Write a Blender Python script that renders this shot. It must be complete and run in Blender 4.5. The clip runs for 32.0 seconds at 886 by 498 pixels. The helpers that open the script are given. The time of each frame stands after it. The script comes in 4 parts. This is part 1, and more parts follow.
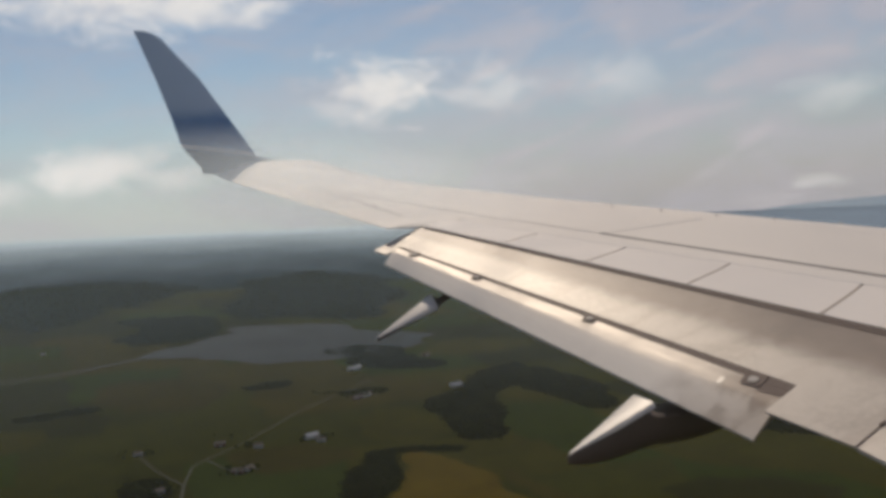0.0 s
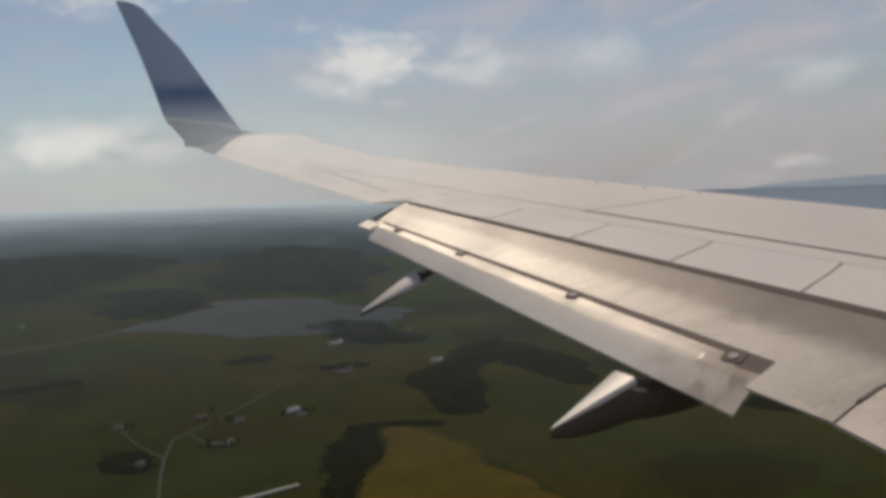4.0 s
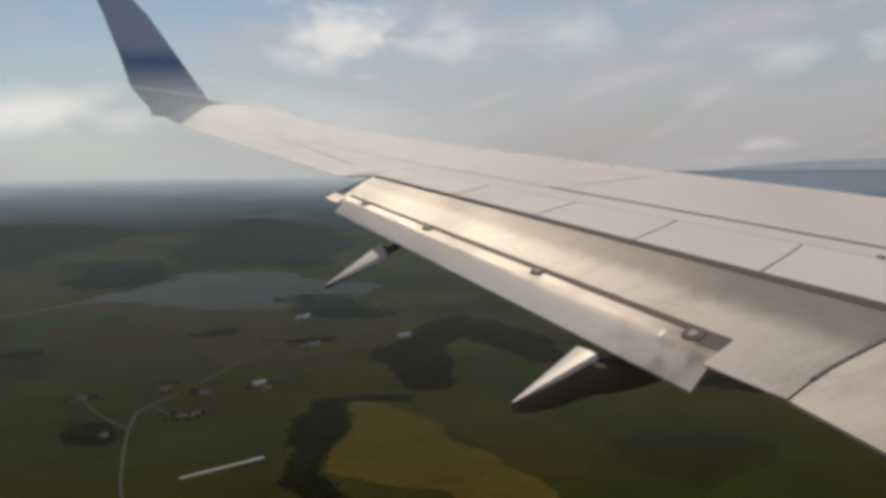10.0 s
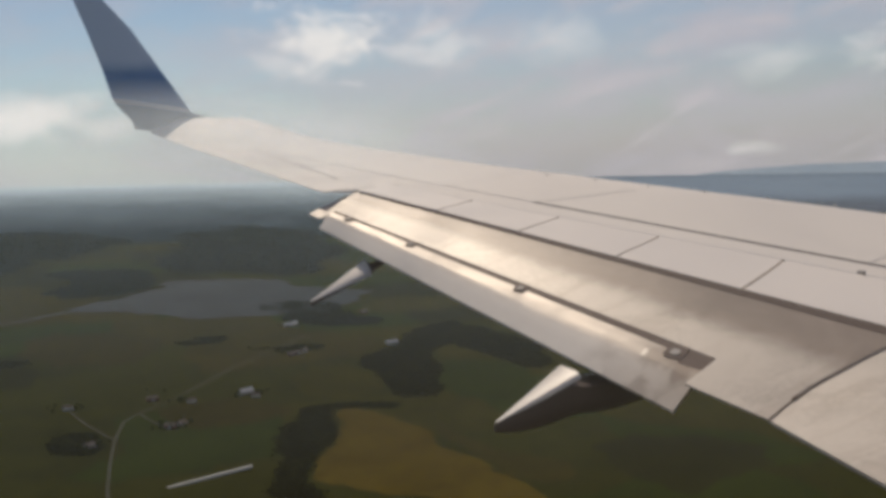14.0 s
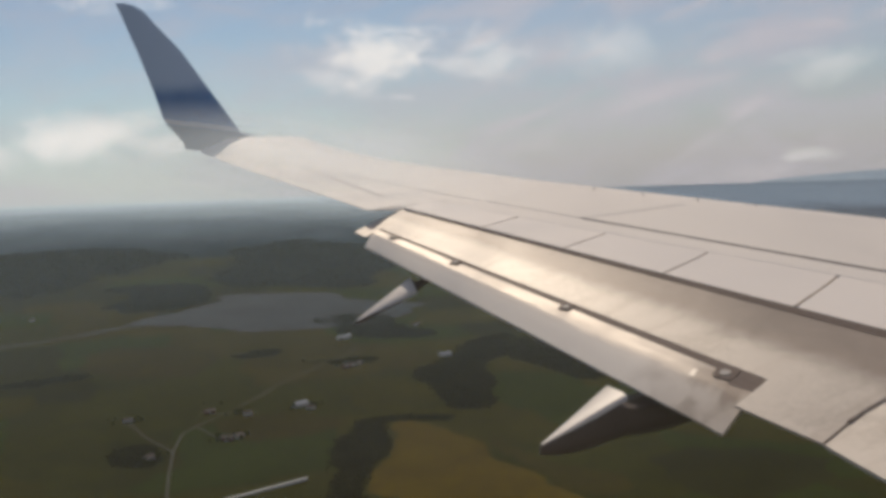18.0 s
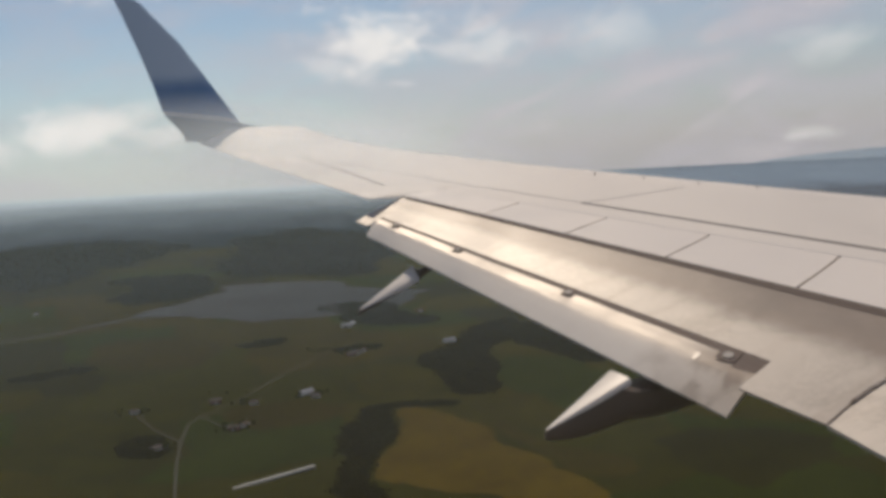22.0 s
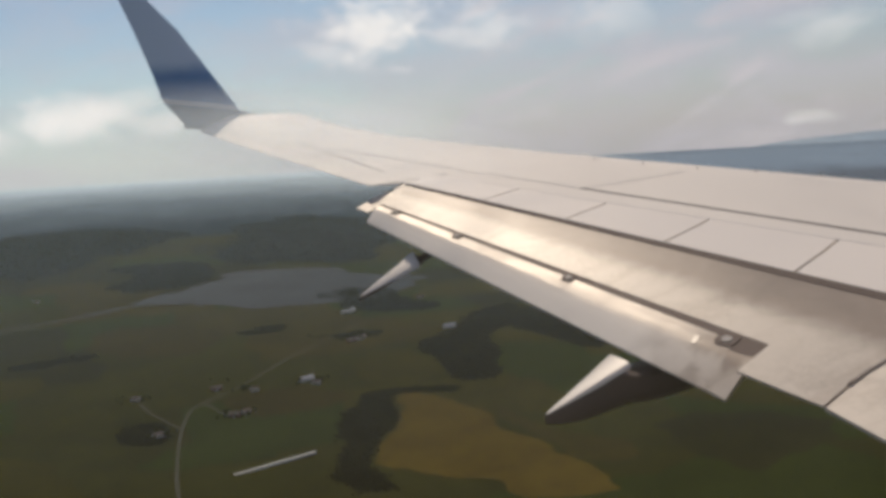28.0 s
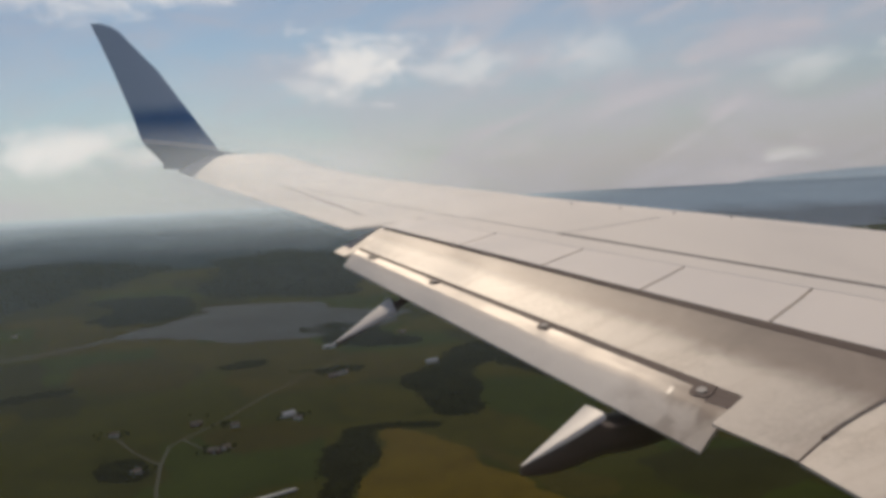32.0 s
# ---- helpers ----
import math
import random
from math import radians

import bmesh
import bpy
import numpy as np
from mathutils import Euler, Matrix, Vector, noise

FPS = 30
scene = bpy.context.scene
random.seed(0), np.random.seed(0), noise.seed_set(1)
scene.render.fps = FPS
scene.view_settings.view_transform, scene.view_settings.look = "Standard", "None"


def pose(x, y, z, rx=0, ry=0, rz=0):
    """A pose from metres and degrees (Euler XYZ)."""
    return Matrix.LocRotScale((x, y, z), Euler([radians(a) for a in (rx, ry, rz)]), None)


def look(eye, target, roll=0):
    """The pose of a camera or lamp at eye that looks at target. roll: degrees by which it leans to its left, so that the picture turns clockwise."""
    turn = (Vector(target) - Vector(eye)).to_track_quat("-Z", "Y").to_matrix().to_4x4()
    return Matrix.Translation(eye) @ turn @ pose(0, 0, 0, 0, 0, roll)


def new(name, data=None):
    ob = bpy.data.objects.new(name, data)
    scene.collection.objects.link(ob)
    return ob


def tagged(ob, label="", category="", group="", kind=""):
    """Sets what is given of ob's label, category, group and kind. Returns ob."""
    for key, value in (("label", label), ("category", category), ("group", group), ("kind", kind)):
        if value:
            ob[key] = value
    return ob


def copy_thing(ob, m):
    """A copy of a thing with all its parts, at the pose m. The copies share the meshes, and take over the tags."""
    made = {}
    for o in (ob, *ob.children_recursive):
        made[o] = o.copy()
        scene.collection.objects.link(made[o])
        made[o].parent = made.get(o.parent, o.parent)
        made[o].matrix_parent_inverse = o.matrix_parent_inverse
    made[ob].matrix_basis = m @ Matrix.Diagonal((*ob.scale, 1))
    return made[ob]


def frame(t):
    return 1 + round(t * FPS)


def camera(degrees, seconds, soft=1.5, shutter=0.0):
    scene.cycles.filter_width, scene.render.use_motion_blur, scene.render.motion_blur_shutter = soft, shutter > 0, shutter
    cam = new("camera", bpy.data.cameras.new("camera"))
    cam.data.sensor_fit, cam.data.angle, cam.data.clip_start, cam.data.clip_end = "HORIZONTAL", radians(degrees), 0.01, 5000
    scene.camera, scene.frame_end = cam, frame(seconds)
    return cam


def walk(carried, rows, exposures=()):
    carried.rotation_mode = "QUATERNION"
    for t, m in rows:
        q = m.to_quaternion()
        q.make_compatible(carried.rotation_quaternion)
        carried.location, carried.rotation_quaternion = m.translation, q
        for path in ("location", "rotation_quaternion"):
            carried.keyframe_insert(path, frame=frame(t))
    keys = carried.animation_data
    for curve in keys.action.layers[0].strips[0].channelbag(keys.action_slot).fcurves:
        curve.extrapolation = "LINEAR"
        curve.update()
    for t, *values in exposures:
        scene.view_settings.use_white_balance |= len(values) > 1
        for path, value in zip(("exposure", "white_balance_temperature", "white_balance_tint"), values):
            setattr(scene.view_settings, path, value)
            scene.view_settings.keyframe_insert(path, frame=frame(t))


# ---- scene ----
# ---------------------------------------------------------------- camera and its path
LENS = 50.0
BASE = 378.1        # height of the wing root over the fields
EYE = (-10.85, 1.65, 380.0)
PATH = [
    (0.0, -10.893, 1.690, 379.918, 16.30, -2.85, -4.00),
    (0.5, -10.900, 1.690, 379.918, 16.78, -2.79, -4.01),
    (1.0, -10.908, 1.690, 379.916, 17.09, -2.91, -3.16),
    (1.5, -10.911, 1.691, 379.916, 17.01, -3.07, -3.62),
    (2.0, -10.913, 1.695, 379.918, 17.61, -2.50, -3.25),
    (2.5, -10.913, 1.691, 379.915, 17.58, -2.24, -3.19),
    (3.0, -10.913, 1.685, 379.914, 18.13, -4.66, -2.12),
    (3.5, -10.915, 1.685, 379.916, 17.15, -4.48, -3.30),
    (5.5, -10.902, 1.655, 379.917, 17.87, -4.15, -3.17),
    (6.0, -10.900, 1.662, 379.924, 18.29, -3.75, -2.59),
    (6.5, -10.907, 1.662, 379.918, 17.68, -4.43, -2.85),
    (7.0, -10.905, 1.667, 379.909, 17.18, -4.83, -2.96),
    (7.5, -10.894, 1.654, 379.905, 17.43, -5.18, -2.44),
    (8.0, -10.902, 1.656, 379.901, 18.39, -5.66, -2.42),
    (8.5, -10.902, 1.656, 379.902, 18.26, -5.70, -2.88),
    (9.0, -10.894, 1.645, 379.901, 18.68, -6.47, -1.74),
    (9.5, -10.894, 1.648, 379.901, 18.56, -6.30, -2.23),
    (10.0, -10.899, 1.652, 379.902, 19.08, -5.90, -2.20),
    (10.5, -10.904, 1.655, 379.905, 19.18, -5.87, -2.04),
    (11.0, -10.915, 1.666, 379.909, 19.61, -5.68, -2.19),
    (11.5, -10.916, 1.663, 379.911, 19.86, -5.25, -2.24),
    (12.0, -10.909, 1.660, 379.913, 19.46, -5.20, -2.40),
    (12.5, -10.903, 1.657, 379.917, 19.77, -5.24, -2.07),
    (13.0, -10.891, 1.653, 379.939, 19.74, -5.43, -2.12),
    (13.5, -10.872, 1.648, 379.965, 19.88, -5.37, -2.35),
    (14.0, -10.857, 1.655, 379.995, 19.86, -5.57, -2.54),
    (14.5, -10.844, 1.662, 380.022, 19.52, -5.63, -2.75),
    (15.0, -10.820, 1.659, 380.042, 17.64, -5.05, -3.89),
    (15.5, -10.814, 1.671, 380.052, 17.32, -4.66, -3.47),
    (17.5, -10.779, 1.695, 380.046, 15.93, -4.34, -4.72),
    (18.0, -10.772, 1.694, 380.041, 16.75, -4.69, -3.42),
    (18.5, -10.773, 1.696, 380.029, 16.09, -4.84, -3.22),
    (19.0, -10.776, 1.699, 380.024, 15.98, -4.91, -3.30),
    (19.5, -10.764, 1.696, 380.033, 16.46, -4.55, -3.62),
    (20.0, -10.764, 1.690, 380.041, 16.40, -4.42, -4.20),
    (20.5, -10.767, 1.679, 380.043, 16.62, -6.54, -4.20),
    (21.0, -10.772, 1.685, 380.049, 16.53, -6.50, -4.41),
    (21.5, -10.767, 1.681, 380.054, 16.85, -5.78, -4.42),
    (22.0, -10.770, 1.682, 380.056, 16.55, -5.52, -4.53),
    (22.5, -10.773, 1.679, 380.059, 16.90, -5.62, -4.10),
    (23.0, -10.778, 1.678, 380.060, 17.08, -5.77, -4.20),
    (23.5, -10.787, 1.686, 380.062, 17.06, -5.88, -4.58),
    (24.0, -10.788, 1.685, 380.059, 17.11, -5.81, -4.39),
    (24.5, -10.786, 1.681, 380.061, 16.98, -5.98, -4.22),
    (25.0, -10.781, 1.677, 380.061, 17.03, -5.72, -4.44),
    (25.5, -10.771, 1.661, 380.055, 16.36, -5.24, -5.13),
    (27.5, -10.776, 1.638, 380.060, 16.24, -5.94, -4.96),
    (28.0, -10.789, 1.642, 380.063, 16.51, -6.37, -4.87),
    (28.5, -10.792, 1.648, 380.071, 16.38, -6.42, -5.05),
    (29.0, -10.780, 1.647, 380.081, 16.35, -5.53, -5.08),
    (29.5, -10.768, 1.648, 380.098, 15.87, -4.71, -5.54),
    (30.0, -10.754, 1.649, 380.119, 16.42, -4.32, -5.93),
    (30.5, -10.739, 1.646, 380.133, 16.36, -4.17, -6.07),
    (31.0, -10.727, 1.645, 380.142, 17.14, -3.80, -7.14),
    (31.5, -10.723, 1.652, 380.150, 17.68, -4.75, -4.85),
    (32.0, -10.719, 1.655, 380.155, 17.72, -4.37, -4.58),
]
cam = camera(LENS, 32.0, soft=4.1)
rows = []
for t, x, y, z, yaw, pitch, roll in PATH:
    rows.append((t, pose(x, y, z, 90 + pitch, 0, -yaw) @ pose(0, 0, 0, 0, 0, roll)))
walk(cam, rows, [(0, -0.02), (1, -0.06), (3, -0.17), (4.5, -0.10), (6, -0.03), (9, -0.02), (12, 0.0), (18, 0.05), (25, 0.11), (28, 0.14), (31, 0.15), (32, 0.0)])

# ---------------------------------------------------------------- sky, sun
SUN_AZ, SUN_EL = 4.0, 47.0     # degrees from outboard towards the nose, and above the horizon


def heading(az, el):
    a, e = radians(az), radians(el)
    return Vector((math.sin(a) * math.cos(e), math.cos(a) * math.cos(e), math.sin(e)))


sun_data = bpy.data.lights.new("sun", "SUN")
sun_data.energy, sun_data.angle, sun_data.color = 2.45, radians(1.2), (1.0, 0.85, 0.68)
sun_lamp = new("sun", sun_data)
sun_lamp.matrix_world = look(heading(SUN_AZ, SUN_EL) * 900, (0, 0, 0))


class Nodes:
    """A small help to wire node trees."""

    def __init__(self, tree):
        self.tree = tree

    def add(self, kind):
        return self.tree.nodes.new(kind)

    def link(self, a, b):
        self.tree.links.new(a, b)

    def feed(self, socket, value):
        if isinstance(value, bpy.types.NodeSocket):
            self.tree.links.new(value, socket)
        else:
            socket.default_value = value

    def math(self, operation, a, b=0.0, c=0.0, clamp=False):
        node = self.add("ShaderNodeMath")
        node.operation, node.use_clamp = operation, clamp
        for socket, value in zip(node.inputs, (a, b, c)):
            self.feed(socket, value)
        return node.outputs[0]

    def vector(self, operation, a, b=(0, 0, 0)):
        node = self.add("ShaderNodeVectorMath")
        node.operation = operation
        self.feed(node.inputs[0], a)
        self.feed(node.inputs[1], b)
        return node.outputs["Value" if operation in ("LENGTH", "DOT_PRODUCT", "DISTANCE") else "Vector"]

    def noise(self, vector, scale, detail=4.0, rough=0.55, distortion=0.0):
        node = self.add("ShaderNodeTexNoise")
        if vector is not None:
            self.link(vector, node.inputs["Vector"])
        node.inputs["Scale"].default_value, node.inputs["Detail"].default_value = scale, detail
        node.inputs["Roughness"].default_value, node.inputs["Distortion"].default_value = rough, distortion
        return node.outputs["Fac"]

    def ramp(self, fac, stops, smooth=True):
        node = self.add("ShaderNodeValToRGB")
        node.color_ramp.interpolation = "EASE" if smooth else "LINEAR"
        while len(node.color_ramp.elements) < len(stops):
            node.color_ramp.elements.new(0.5)
        for element, (place, colour) in zip(node.color_ramp.elements, stops):
            element.position = place
            element.color = (*colour, 1) if isinstance(colour, tuple) else (colour, colour, colour, 1)
        self.feed(node.inputs["Fac"], fac)
        return node.outputs["Color"]

    def mix(self, fac, a, b, blend="MIX"):
        node = self.add("ShaderNodeMix")
        node.data_type, node.blend_type = "RGBA", blend
        for socket, value in ((node.inputs[0], fac), (node.inputs[6], a), (node.inputs[7], b)):
            if isinstance(value, tuple) and len(value) == 3:
                value = (*value, 1)
            self.feed(socket, value)
        return node.outputs[2]


world = bpy.data.worlds.new("sky")
scene.world = world
world.use_nodes = True
world.node_tree.nodes.clear()
w = Nodes(world.node_tree)
sky = w.add("ShaderNodeTexSky")
sky.sky_type, sky.sun_disc = "NISHITA", False
sky.sun_elevation, sky.sun_rotation = radians(SUN_EL), radians(SUN_AZ)
sky.altitude, sky.air_density, sky.dust_density, sky.ozone_density = 400, 1.0, 0.4, 2.0
coord = w.add("ShaderNodeTexCoord").outputs["Generated"]
billow = w.noise(w.vector("MULTIPLY", coord, (1.0, 1.0, 1.9)), 16.0, 7.0, 0.58, 0.3)
wisps = w.noise(w.vector("MULTIPLY", coord, (1.0, 1.0, 2.6)), 6.0, 6.0, 0.6, 0.8)
# cumulus and veils: heading, height, half width, half height (degrees), how dense, how ragged
CUMULUS = [(-2.9, 3.1, 4.0, 1.5, 0.95, 1.0), (0.9, 2.5, 2.8, 0.8, 0.6, 0.8), (14.2, 7.2, 3.9, 1.9, 0.85, 1.25), (18.8, 6.5, 3.8, 1.2, 0.5, 1.1), (10.6, 5.9, 2.4, 0.7, 0.4, 1.0),
           (38.4, -0.3, 1.6, 0.35, 0.3, 1.3), (-9.2, 2.1, 3.0, 0.9, 0.6, 0.9), (27.5, 6.6, 3.4, 1.2, 0.35, 0.9), (-17.0, 6.0, 5.0, 2.2, 0.8, 1.0),
           (-1.0, 12.5, 8.5, 1.9, 0.85, 1.0), (52.0, 5.0, 8.0, 2.5, 0.7, 1.0), (39.5, 4.6, 2.6, 0.9, 0.35, 0.9)]
VEILS = [(11.4, 6.6, 9.0, 2.0, 0.5, 0.7), (5.8, 6.6, 3.4, 1.6, 0.35, 0.8), (31.8, 4.1, 7.5, 2.4, 0.7, 0.7), (36.7, 6.0, 8.0, 2.6, 0.75, 0.7),
         (41.6, 8.6, 9.0, 3.0, 0.75, 0.7), (17.0, 4.6, 10.0, 2.4, 0.5, 0.6), (27.2, 2.6, 9.0, 2.0, 0.6, 0.6), (29.0, 10.0, 8.0, 2.2, 0.6, 0.7)]


def cover_of(clouds):
    cover = None
    for az, el, wide, high, dense, ragged in clouds:
        off = w.vector("SUBTRACT", coord, tuple(heading(az, el)))
        off = w.vector("MULTIPLY", off, (1 / radians(wide), 1 / radians(wide), 1 / radians(high)))
        body = w.math("SUBTRACT", 1.0, w.vector("LENGTH", off))
        body = w.math("MULTIPLY_ADD", w.math("SUBTRACT", billow, 0.5), 3.0 * ragged, body)
        node = w.add("ShaderNodeMapRange")
        node.interpolation_type = "SMOOTHSTEP"
        w.feed(node.inputs["Value"], body)
        node.inputs["From Min"].default_value, node.inputs["From Max"].default_value = -0.3, 1.0
        node.inputs["To Max"].default_value = dense
        cover = node.outputs[0] if cover is None else w.math("MAXIMUM", cover, node.outputs[0])
    return cover


across = w.add("ShaderNodeSeparateXYZ")
w.link(coord, across.inputs[0])
rightward = w.add("ShaderNodeMapRange")
rightward.interpolation_type = "SMOOTHSTEP"
w.link(across.outputs["X"], rightward.inputs["Value"])
rightward.inputs["From Min"].default_value, rightward.inputs["From Max"].default_value = 0.0, 0.5
side = rightward.outputs[0]
high_veil = w.math("MULTIPLY_ADD", w.ramp(wisps, [(0.40, 0.0), (0.72, 1.0)]), 0.45, w.math("MULTIPLY", side, 0.26))
thin = w.math("MAXIMUM", cover_of(VEILS), high_veil)
cover = cover_of(CUMULUS)
gap = w.math("SUBTRACT", 1.0, cover_of([(41.0, 4.4, 6.5, 1.6, 0.75, 0.35)]))
thin = w.math("MULTIPLY", thin, gap)
# haze near the horizon
height = w.add("ShaderNodeSeparateXYZ")
w.link(coord, height.inputs[0])
low = w.add("ShaderNodeMapRange")
low.interpolation_type = "SMOOTHSTEP"
w.link(height.outputs["Z"], low.inputs["Value"])
low.inputs["From Min"].default_value, low.inputs["From Max"].default_value = 0.16, -0.02
low.inputs["To Max"].default_value = 0.66
# the haze is brighter under the sun's side than towards the nose
haze = w.mix(side, (7.4, 8.8, 9.7), (4.6, 4.7, 5.2))
plain_sky = w.mix(low.outputs[0], sky.outputs[0], haze)
whole = w.mix(thin, plain_sky, (7.9, 7.35, 8.15))
slant = w.vector("ADD", coord, w.vector("MULTIPLY", across.outputs["X"], (0.0, 0.0, -0.30)))
puffs = w.noise(w.vector("MULTIPLY", slant, (1.0, 1.0, 4.2)), 6.5, 6.0, 0.58, 0.7)
whole = w.mix(w.math("MULTIPLY", w.ramp(puffs, [(0.46, 0.0), (0.70, 0.6)]), w.math("MULTIPLY", w.math("MULTIPLY_ADD", side, 0.8, 0.2), gap)), whole, (9.2, 8.3, 8.75))
whole = w.mix(cover, whole, (14.2, 13.6, 13.0))
back = w.add("ShaderNodeBackground")
w.link(whole, back.inputs["Color"])
back.inputs["Strength"].default_value = 0.06
w.link(back.outputs[0], w.add("ShaderNodeOutputWorld").inputs["Surface"])

# ---------------------------------------------------------------- materials


def material(name):
    m = bpy.data.materials.new(name)
    m.use_nodes = True
    m.node_tree.nodes.clear()
    return m, Nodes(m.node_tree)


def surface(name, colour, rough=0.5, metal=0.0, vary=0.12, scale=1.2, grain=40.0, bump=0.0, stain=None, streak=0.0, coat=0.0, spec=0.5):
    """Paint, metal or earth: two scales of variation in colour and gloss, and a fine relief."""
    m, n = material(name)
    p = n.add("ShaderNodeTexCoord").outputs["Object"]
    if streak:
        p2 = n.vector("MULTIPLY", p, (1.0, 1.0 / streak, 1.0))
    else:
        p2 = p
    big, small = n.noise(p2, scale, 5.0), n.noise(p, grain, 3.0)
    spread = n.math("ADD", n.math("MULTIPLY", big, 0.7), n.math("MULTIPLY", small, 0.3))
    dark = tuple(c * (1 - vary) for c in colour)
    light = tuple(min(c * (1 + vary), 0.95) for c in colour)
    col = n.ramp(spread, [(0.3, dark), (0.7, light)], smooth=False)
    if stain:
        tint, amount = stain
        patch = n.ramp(n.noise(p2, scale * 2.3, 6.0, 0.62, 0.4), [(0.52, 0.0), (0.72, amount)])
        col = n.mix(patch, col, tint)
    b = n.add("ShaderNodeBsdfPrincipled")
    n.link(col, b.inputs["Base Color"])
    b.inputs["Metallic"].default_value = metal
    b.inputs["Specular IOR Level"].default_value = spec
    b.inputs["Coat Weight"].default_value = coat
    b.inputs["Coat Roughness"].default_value = 0.25
    n.link(n.math("MULTIPLY_ADD", big, 0.25, rough - 0.125), b.inputs["Roughness"])
    if bump:
        k = n.add("ShaderNodeBump")
        k.inputs["Strength"].default_value, k.inputs["Distance"].default_value = bump, 0.02
        n.link(small, k.inputs["Height"])
        n.link(k.outputs[0], b.inputs["Normal"])
    n.link(b.outputs[0], n.add("ShaderNodeOutputMaterial").inputs["Surface"])
    return m


WING_PAINT = surface("wing_paint", (0.745, 0.692, 0.622), 0.56, 0.0, 0.05, 0.9, 30, stain=((0.56, 0.52, 0.47), 0.25), streak=3.0, spec=0.3)
SPOILER_PAINT = surface("spoiler_paint", (0.755, 0.695, 0.622), 0.48, 0.0, 0.04, 0.8, 30, stain=((0.58, 0.54, 0.48), 0.2))
PLAIN_FLAP = surface("plain_flap_paint", (0.66, 0.605, 0.535), 0.42, 0.15, 0.06, 1.1, 35, stain=((0.40, 0.36, 0.31), 0.3))
FLAP_PAINT, n = material("flap_paint")
p = n.add("ShaderNodeTexCoord").outputs["Object"]
uv = n.add("ShaderNodeUVMap").outputs[0]
sep = n.add("ShaderNodeSeparateXYZ")
n.link(uv, sep.inputs[0])
smudge = n.noise(n.vector("MULTIPLY", p, (1.0, 0.8, 1.0)), 1.6, 6.0, 0.62, 0.6)
fine = n.noise(p, 30.0, 3.0)
# the darker nose ends in a ragged edge, wider inboard
edge = n.math("MULTIPLY_ADD", sep.outputs["X"], 0.10, sep.outputs["Y"])
edge = n.math("MULTIPLY_ADD", n.math("SUBTRACT", smudge, 0.5), 0.16, edge)
off_nose = n.ramp(edge, [(0.755, 0.0), (0.91, 1.0)])
paint = n.ramp(n.math("MULTIPLY_ADD", fine, 0.25, n.math("MULTIPLY", smudge, 0.75)), [(0.36, (0.40, 0.35, 0.295)), (0.52, (0.53, 0.475, 0.408)), (0.66, (0.58, 0.52, 0.45))], smooth=False)
soot = n.ramp(n.noise(n.vector("MULTIPLY", p, (0.7, 4.2, 0.7)), 1.3, 4.0, 0.6, 0.5), [(0.50, 0.0), (0.68, 0.5)])
paint = n.mix(soot, paint, (0.40, 0.335, 0.275))
nose_brown = n.ramp(smudge, [(0.35, (0.185, 0.148, 0.120)), (0.65, (0.275, 0.225, 0.184))], smooth=False)
b = n.add("ShaderNodeBsdfPrincipled")
n.link(n.mix(off_nose, nose_brown, paint), b.inputs["Base Color"])
b.inputs["Metallic"].default_value = 0.1
n.link(n.math("MULTIPLY_ADD", smudge, 0.2, 0.42), b.inputs["Roughness"])
n.link(b.outputs[0], n.add("ShaderNodeOutputMaterial").inputs["Surface"])
AFT_METAL, n = material("aft_flap_metal")
p = n.add("ShaderNodeTexCoord").outputs["Object"]
sep = n.add("ShaderNodeSeparateXYZ")
n.link(p, sep.inputs[0])
blotch = n.noise(n.vector("MULTIPLY", p, (1.6, 1.0, 1.0)), 2.6, 6.0, 0.62, 0.8)
fine = n.noise(p, 40.0, 3.0)
# exhaust soot gathers at the inboard end
soot = n.add("ShaderNodeMapRange")
n.link(sep.outputs["Y"], soot.inputs["Value"])
soot.inputs["From Min"].default_value, soot.inputs["From Max"].default_value = 7.5, 6.7
dirt = n.math("MULTIPLY_ADD", soot.outputs[0], 0.62, n.math("MULTIPLY", n.math("SUBTRACT", blotch, 0.5), 0.9), clamp=True)
metal = n.ramp(n.math("MULTIPLY_ADD", fine, 0.3, n.math("MULTIPLY", blotch, 0.7)), [(0.3, (0.52, 0.465, 0.405)), (0.7, (0.62, 0.56, 0.49))], smooth=False)
b = n.add("ShaderNodeBsdfPrincipled")
end = n.add("ShaderNodeMapRange")
n.link(sep.outputs["Y"], end.inputs["Value"])
end.inputs["From Min"].default_value, end.inputs["From Max"].default_value = 7.5, 6.8
scorch = n.math("MULTIPLY", n.ramp(n.noise(n.vector("MULTIPLY", p, (1.0, 1.2, 1.0)), 4.0, 2.0, 0.5, 0.3), [(0.42, 0.0), (0.62, 0.5)]), end.outputs[0])
